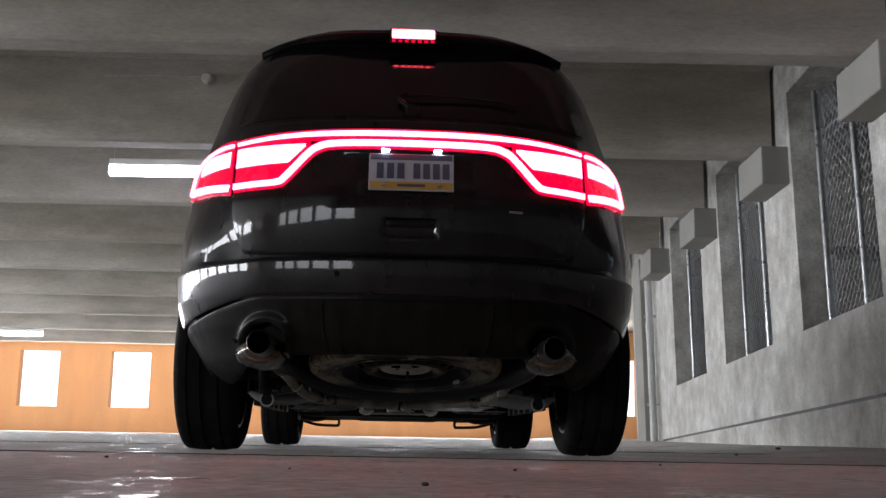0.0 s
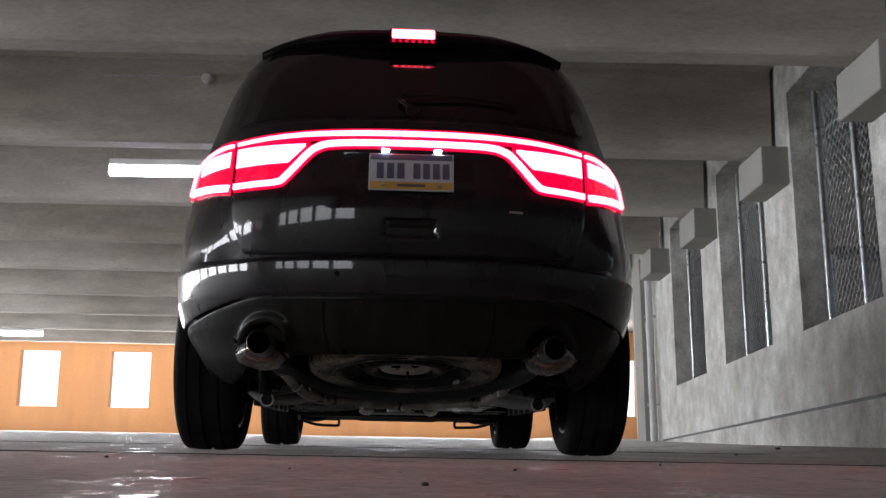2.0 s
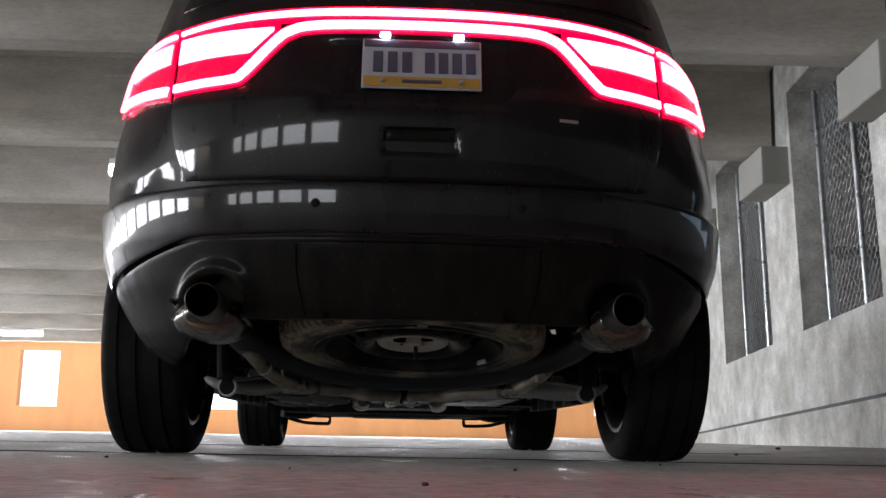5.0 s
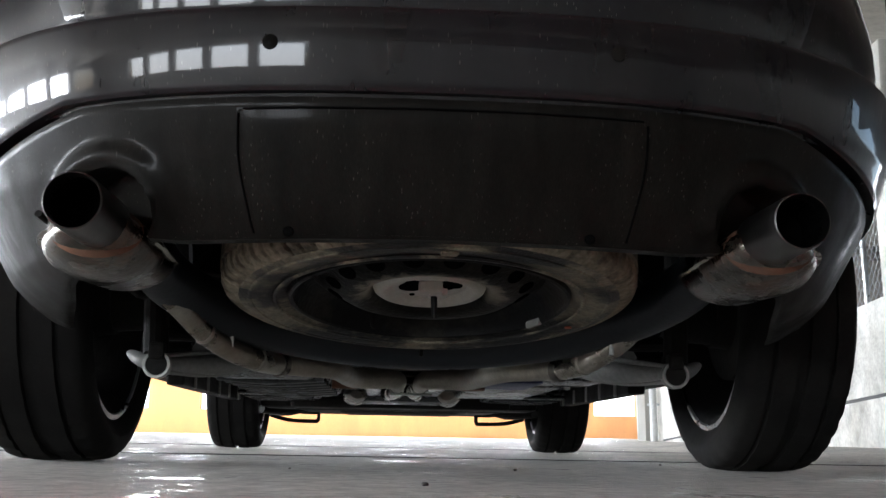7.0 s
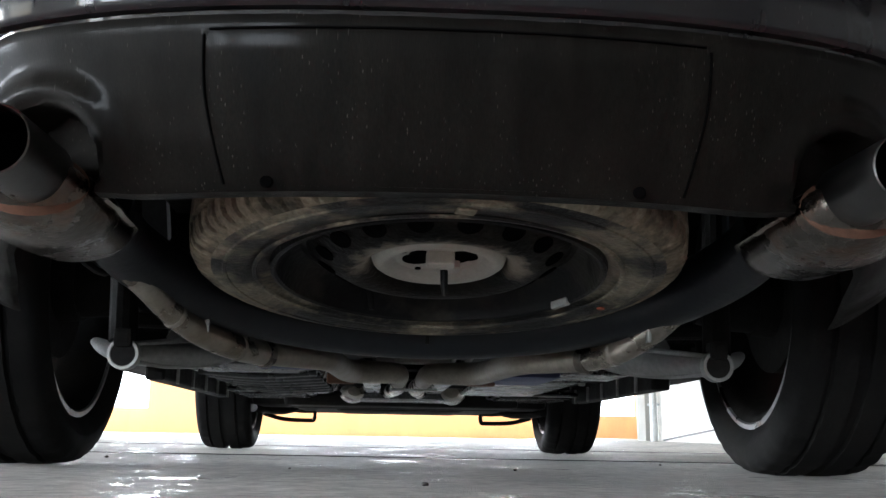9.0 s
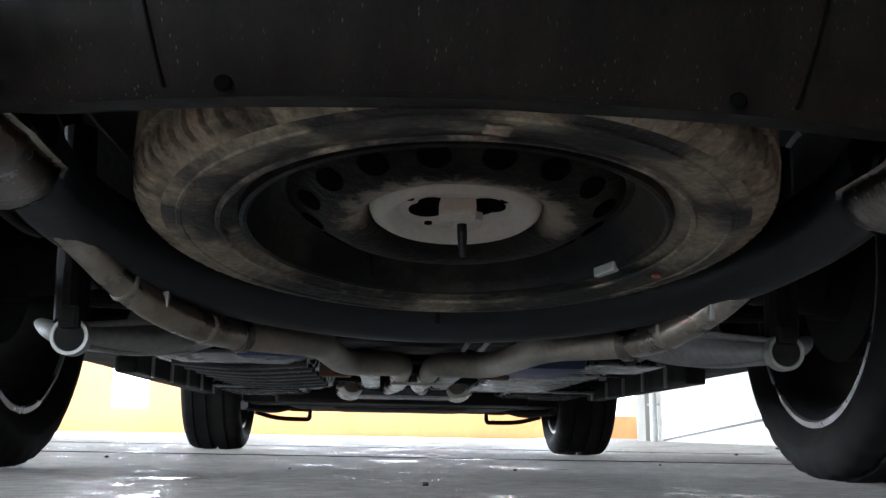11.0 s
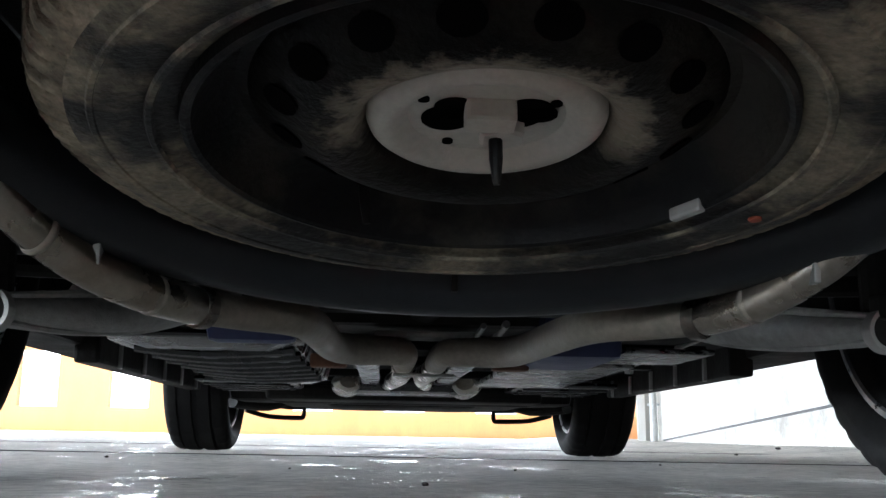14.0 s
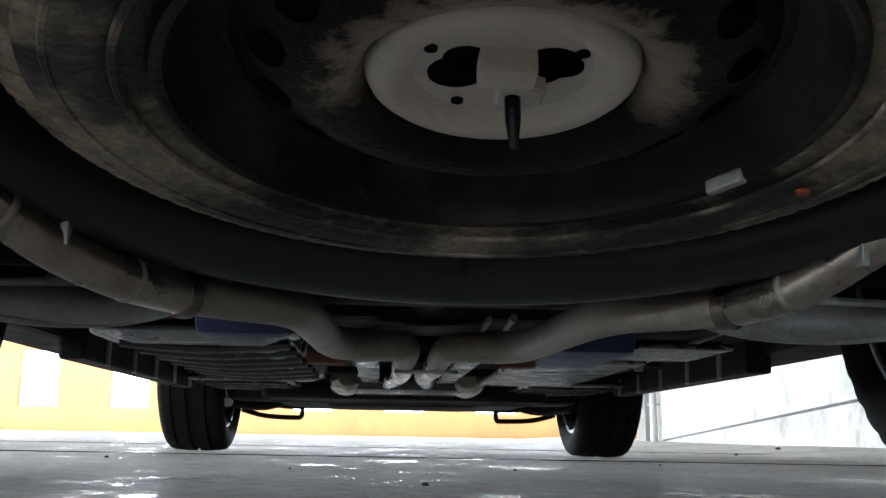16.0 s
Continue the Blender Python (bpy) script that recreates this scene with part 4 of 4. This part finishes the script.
    part("winch_mount", box(-0.07, 0.07, -0.82, -0.65, 0.42, 0.605, bevel=0.01), "under", car)


def build_underbody(car):
    # floor pan over the spare and along the car
    part("spare_well", box(-0.60, 0.60, -0.88, 0.30, 0.60, 0.63, bevel=0.01), "under", car)
    for s in (-1, 1):
        part("frame_rail", box(*sorted((s * 0.60, s * 0.68)), -0.72, 3.6, 0.40, 0.47, bevel=0.012), "under", car)
        for yw in (0.0, 3.04):
            bm = bmesh.new()
            rows = []
            for i in range(25):
                a = radians(2 + 162 * i / 24)
                rows.append([bm.verts.new((s * x, yw + r * math.cos(a), TYRE_R + r * math.sin(a))) for x, r in ((0.62, 0.40), (0.64, 0.45), (0.90, 0.452), (0.90, 0.458), (0.62, 0.458))])
            loop_faces(bm, rows, closed=True)
            part("wheel_liner", bm, "under", car, "", True)
    part("floor_pan", box(-0.84, 0.84, 0.52, 2.55, 0.285, 0.33, bevel=0.02), "under", car)
    part("front_shield", box(-0.50, 0.50, 2.3, 3.75, 0.195, 0.25, bevel=0.015), "under", car)
    # curved shield wrapping the front of the spare
    arc = []
    for i in range(17):
        a = radians(-8 + 196 * i / 16)
        arc.append((0.490 * math.cos(a), -0.745 + 0.44 * math.sin(a), 0.262 + 0.11 * (1 - math.sin(a))))
    part("curved_shield", tube(arc, 0.046, 18, 4, flat=1.1), "hose", car, "smooth dark curved shield round the spare wheel", True)
    part("seam", box(-0.004, 0.004, -0.356, -0.350, 0.235, 0.29, bevel=0.002), "under", car)
    # tank and side covers
    tank = part("fuel_tank", box(-0.58, -0.235, 0.31, 1.75, 0.222, 0.38, bevel=0.06), "tank", car, "ribbed dark fuel tank", True)
    for z, o in ((0.240, 0.000), (0.264, 0.006), (0.290, 0.008)):
        edge = [(-0.575 - o, 0.62, z), (-0.575 - o, 0.40, z), (-0.535, 0.315 - o, z), (-0.44, 0.302 - o, z), (-0.33, 0.302 - o, z), (-0.262, 0.325 - o, z), (-0.238 + o, 0.42, z)]
        part("tank_fold", tube(edge, 0.012, 10, 5, flat=0.7), "tank", tank, "", True)
    for i in range(7):
        y = 0.46 + i * 0.16
        part("tank_rib", tube([(-0.55, y, 0.228), (-0.41, y + 0.01, 0.219), (-0.25, y, 0.228)], 0.011, 8, 3), "tank", tank, "", True)
    part("heat_shield", box(0.39, 0.57, 0.48, 0.78, 0.236, 0.248, bevel=0.004), "foil", car, "dented pale heat shield", True)
    part("heat_shield", box(0.22, 0.50, 0.85, 1.9, 0.232, 0.25, bevel=0.008), "foil", car, "dented pale heat shield", True)
    for s in (-1, 1):
        part("blue_cover", box(*sorted((s * 0.228, s * 0.385)), 0.46 if s > 0 else 0.24, 0.82 if s > 0 else 0.285, 0.222, 0.32, bevel=0.02), "blue_part", car, "dark blue cover", True)
        part("crossmember_end", box(*sorted((s * 0.16, s * 0.24)), 0.75, 0.80, 0.215, 0.245, bevel=0.006), "rust", car)
        # rear lower arm, swept, with a pale bushing ring at its end
        arm = part("lower_arm", tube(mirror_x([(0.655, -0.13, 0.245), (0.59, -0.20, 0.220), (0.50, -0.10, 0.224), (0.42, 0.04, 0.247), (0.34, 0.20, 0.300)], s), [0.012, 0.026, 0.036, 0.037, 0.03], 16, 6, flat=0.75), "cast", car, "cast aluminium suspension arm", True)
        for lift, back in ((0.022, -0.014), (-0.020, -0.008)):
            edge = [(0.56, -0.205 + back, 0.218 + lift * 0.8), (0.50, -0.115 + back, 0.224 + lift * 1.2), (0.42, 0.025 + back, 0.247 + lift * 1.25), (0.34, 0.185 + back, 0.300 + lift)]
            part("flange", tube(mirror_x(edge, s), [0.004, 0.006, 0.007, 0.006], 8, 6), "cast", arm, "", True)
        bm = bmesh.new()
        add_turned(bm, [(0.0235, -0.010), (0.0245, -0.012), (0.0295, -0.012), (0.0305, -0.010), (0.0305, 0.012), (0.0235, 0.012), (0.0235, -0.010)], 32, pose(s * 0.572, -0.24, 0.214, 0, 0, 90))
        part("bushing_ring", bm, "bushing", arm, "pale round bushing ring", True)
        part("bushing", turned([(0.0, -0.010), (0.0235, -0.010), (0.0235, 0.02), (0.0, 0.02)], 24, pose(s * 0.572, -0.24, 0.214, 0, 0, 90)), "under", arm)
        part("bushing_cap", box(*sorted((s * 0.555, s * 0.590)), -0.262, -0.22, 0.226, 0.262, bevel=0.008), "under", arm)
        part("shock", tube(mirror_x([(0.585, -0.20, 0.24), (0.60, -0.16, 0.40), (0.61, -0.14, 0.58)], s), 0.028, 14, 2), "under", car)
        part("bolt", turned([(0.0, -0.01), (0.022, -0.01), (0.026, 0.01), (0.0, 0.012)], 6, pose(s * 0.515, -0.02, 0.268, 0, 0, 90)), "cast", car)
        part("link", tube(mirror_x([(0.64, -0.05, 0.30), (0.45, -0.02, 0.30), (0.25, 0.05, 0.32)], s), 0.016, 10, 3), "under", car)
        part("hub_carrier", tube(mirror_x([(0.60, 0.0, 0.385), (0.66, 0.0, 0.385), (0.74, 0.0, 0.385)], s), [0.06, 0.075, 0.08], 18, 2), "under", car, "", True)
        part("axle_shaft", tube(mirror_x([(0.10, 0.0, 0.36), (0.35, 0.0, 0.37), (0.62, 0.0, 0.385)], s), 0.022, 12, 2), "under", car)
        part("hub_carrier", tube(mirror_x([(0.60, 3.04, 0.37), (0.66, 3.04, 0.37), (0.74, 3.04, 0.37)], s), [0.05, 0.065, 0.07], 18, 2), "under", car)
        # loop bracket behind each front wheel
        loop = [(0.70, 3.36, 0.178), (0.60, 3.40, 0.152), (0.47, 3.41, 0.147), (0.442, 3.41, 0.152), (0.438, 3.41, 0.185), (0.450, 3.41, 0.195), (0.52, 3.40, 0.196), (0.60, 3.36, 0.21)]
        part("loop_bracket", tube(mirror_x(loop, s), 0.011, 8, 4), "under", car, "black wire loop bracket", True)
        part("front_arm", tube(mirror_x([(0.72, 3.05, 0.20), (0.58, 3.2, 0.195), (0.45, 3.3, 0.24)], s), [0.035, 0.04, 0.035], 12, 4, flat=0.6), "under", car)
        part("sill", box(*sorted((s * 0.74, s * 0.90)), 0.47, 2.55, 0.255, 0.32, bevel=0.015), "under", car)
        for i in range(5):
            y = 0.98 + i * 0.262
            bm = box(-0.004, 0.004, -0.008, 0.008, 0.0, 0.055, bevel=0.002, m=Matrix.Translation((s * 0.70, y, 0.214)))
            part("sill_rib", bm, "bushing", car, "pale rib edge of the sill cover")
        part("sill_cover", box(*sorted((s * 0.704, s * 0.76)), 0.80, 2.15, 0.216, 0.30, bevel=0.008), "under", car)
    for x, z, r in ((-0.60, 0.272, 0.007), (-0.575, 0.275, 0.006), (0.16, 0.270, 0.008), (0.60, 0.272, 0.007), (0.115, 0.266, 0.006)):
        part("fuel_line", tube([(x, 0.5, z + 0.02), (x * 0.98, 1.1, z), (x * 1.02, 1.9, z), (x * 0.9, 2.6, z - 0.02)], r, 8, 4), "cast", car, "", True)
    for y in (0.85, 1.35, 1.95, 2.25):
        part("brace", box(-0.66, 0.66, y - 0.025, y + 0.025, 0.262, 0.286, bevel=0.006), "under", car)
        for x in (-0.60, -0.15, 0.15, 0.60):
            part("bolt", turned([(0.0, -0.006), (0.012, -0.005), (0.014, 0.006), (0.0, 0.006)], 6, pose(x, y, 0.256, 0, -90)), "cast", car)
    for s in (-1, 1):
        part("heat_fold", box(*sorted((s * 0.09, s * 0.15)), 0.70, 2.2, 0.240, 0.285, bevel=0.01), "foil", car, "dull folded heat shield", True)
        part("coil_spring", tube([(s * (0.50 + 0.055 * math.cos(i * 0.9)), 0.05 + 0.055 * math.sin(i * 0.9), 0.27 + i * 0.0055) for i in range(36)], 0.008, 8, 2), "under", car, "", True)
        part("brake_hose", tube([(s * 0.66, 0.06, 0.42), (s * 0.60, -0.08, 0.36), (s * 0.54, -0.10, 0.44), (s * 0.52, 0.0, 0.50)], 0.006, 8, 6), "under", car, "", True)
    part("driveshaft", tube([(0.0, 0.30, 0.33), (0.0, 1.2, 0.325), (0.0, 2.2, 0.32)], 0.038, 16, 2), "under", car, "", True)
    part("gearbox_pan", box(-0.20, 0.22, 2.0, 2.62, 0.212, 0.30, bevel=0.03), "tank", car, "dark gearbox pan", True)
    for s in (-1, 1):
        part("catalyst", tube([(s * 0.19, 1.95, 0.245), (s * 0.20, 2.05, 0.243), (s * 0.21, 2.35, 0.243), (s * 0.22, 2.45, 0.248)], [0.03, 0.055, 0.055, 0.03], 16, 4, flat=0.7), "exhaust", car, "pale exhaust catalyst", True)
        part("splash_panel", box(*sorted((s * 0.36, s * 0.68)), 1.85, 2.5, 0.232, 0.25, bevel=0.01), "tank", car, "ribbed plastic splash panel", True)
        for i in range(4):
            part("panel_rib", box(*sorted((s * 0.38, s * 0.66)), 1.92 + i * 0.14, 1.94 + i * 0.14, 0.224, 0.234, bevel=0.003), "tank", car)
    part("differential", box(-0.16, 0.16, -0.15, 0.30, 0.28, 0.44, bevel=0.05), "under", car, "", True)
    part("subframe", box(-0.58, 0.58, 0.18, 0.26, 0.275, 0.33, bevel=0.02), "under", car)
    part("subframe", box(-0.50, 0.50, 2.55, 2.65, 0.190, 0.27, bevel=0.02), "under", car)
    part("crossmember", box(-0.70, 0.70, 2.80, 3.15, 0.205, 0.42, bevel=0.03), "under", car)
    part("oil_pan", box(-0.30, 0.30, 2.7, 3.3, 0.182, 0.28, bevel=0.03), "under", car, "", True)
    part("wiring", tube([(-0.62, -0.95, 0.40), (-0.58, -0.7, 0.36), (-0.55, -0.5, 0.33), (-0.56, -0.3, 0.42)], 0.006, 8, 5), "under", car)


def build_car():
    car = thing("car", DECK, "glossy black sport utility car reversing with its brake lights lit", "car")
    body = part("body", body_shell(), "paint", car, "glossy black car body", True)
    for s in (-1, 1):
        bm = bmesh.new()
        rows = []
        for z in [1.27 + 0.03 * i for i in range(10)]:
            w = lerp_table(WIDTH, z) - 0.008
            rows.append([bm.verts.new((s * w, y, z)) for y in [0.32 + (1.95 - 0.9 * (z - 1.27) / 0.27 - 0.32) * j / 14 for j in range(15)]])
        loop_faces(bm, rows, closed=False)
        part("side_window", bm, "glass", car, "dark tinted side window", True)
        part("mirror", box(*sorted((s * 0.93, s * 1.10)), 1.95, 2.08, 1.13, 1.28, bevel=0.03), "paint", car, "", True)
        part("headlamp", box(*sorted((s * 0.55, s * 0.80)), 3.70, 3.80, 0.86, 0.97, bevel=0.02), "plastic_white", car, "", True)
    build_tail(car)
    build_lamps(car)
    build_bumper(car)
    build_exhaust(car)
    build_spare(car)
    build_underbody(car)
    wheels = [build_wheel(car, s * 0.824, y) for y in (0.0, 3.04) for s in (-1, 1)]
    return car, wheels


car, wheels = build_car()

# seconds, distance of the rear axle ahead of the camera
REVERSE = [(0.0, 4.792), (1.0, 4.792), (2.0, 4.792), (2.25, 4.786), (2.5, 4.763), (2.75, 4.712), (3.0, 4.642), (3.25, 4.541), (3.5, 4.427), (3.75, 4.295), (4.0, 4.165), (4.2, 4.068),
           (4.6, 3.873), (5.0, 3.665), (5.4, 3.452), (5.8, 3.238), (6.1, 3.08), (6.3, 2.972), (6.5, 2.863), (6.75, 2.729), (7.0, 2.603), (7.25, 2.493), (7.5, 2.414), (7.75, 2.368), (8.0, 2.355),
           (8.5, 2.352), (8.75, 2.337), (9.0, 2.299), (9.2, 2.25), (9.6, 2.14), (10.0, 2.05), (10.4, 1.985), (10.8, 1.952), (11.2, 1.945), (11.5, 1.945), (12.0, 1.945), (12.25, 1.938), (12.5, 1.914),
           (12.75, 1.85), (13.0, 1.769), (13.25, 1.695), (13.5, 1.64), (13.75, 1.61), (14.0, 1.583), (14.25, 1.547), (14.5, 1.518), (14.75, 1.514), (15.0, 1.514), (15.5, 1.511), (15.75, 1.498), (16.0, 1.469)]


def motions():
    rows = []
    for t, y in REVERSE:
        k = y - 3
        rows.append((t, DECK @ pose(0, 0, 0, 0, 0, 3.195) @ pose(0.0758 + 0.0007 * k + 0.00157 * k * k, y, 0, 0, 0, -0.086 - 0.1351 * k)))
    walk(car, rows)
    for w in wheels:
        hub = w.matrix_basis.translation.copy()
        walk(w, [(t, Matrix.Translation(hub) @ pose(0, 0, 0, math.degrees((4.792 - y) / TYRE_R))) for t, y in REVERSE])


motions()
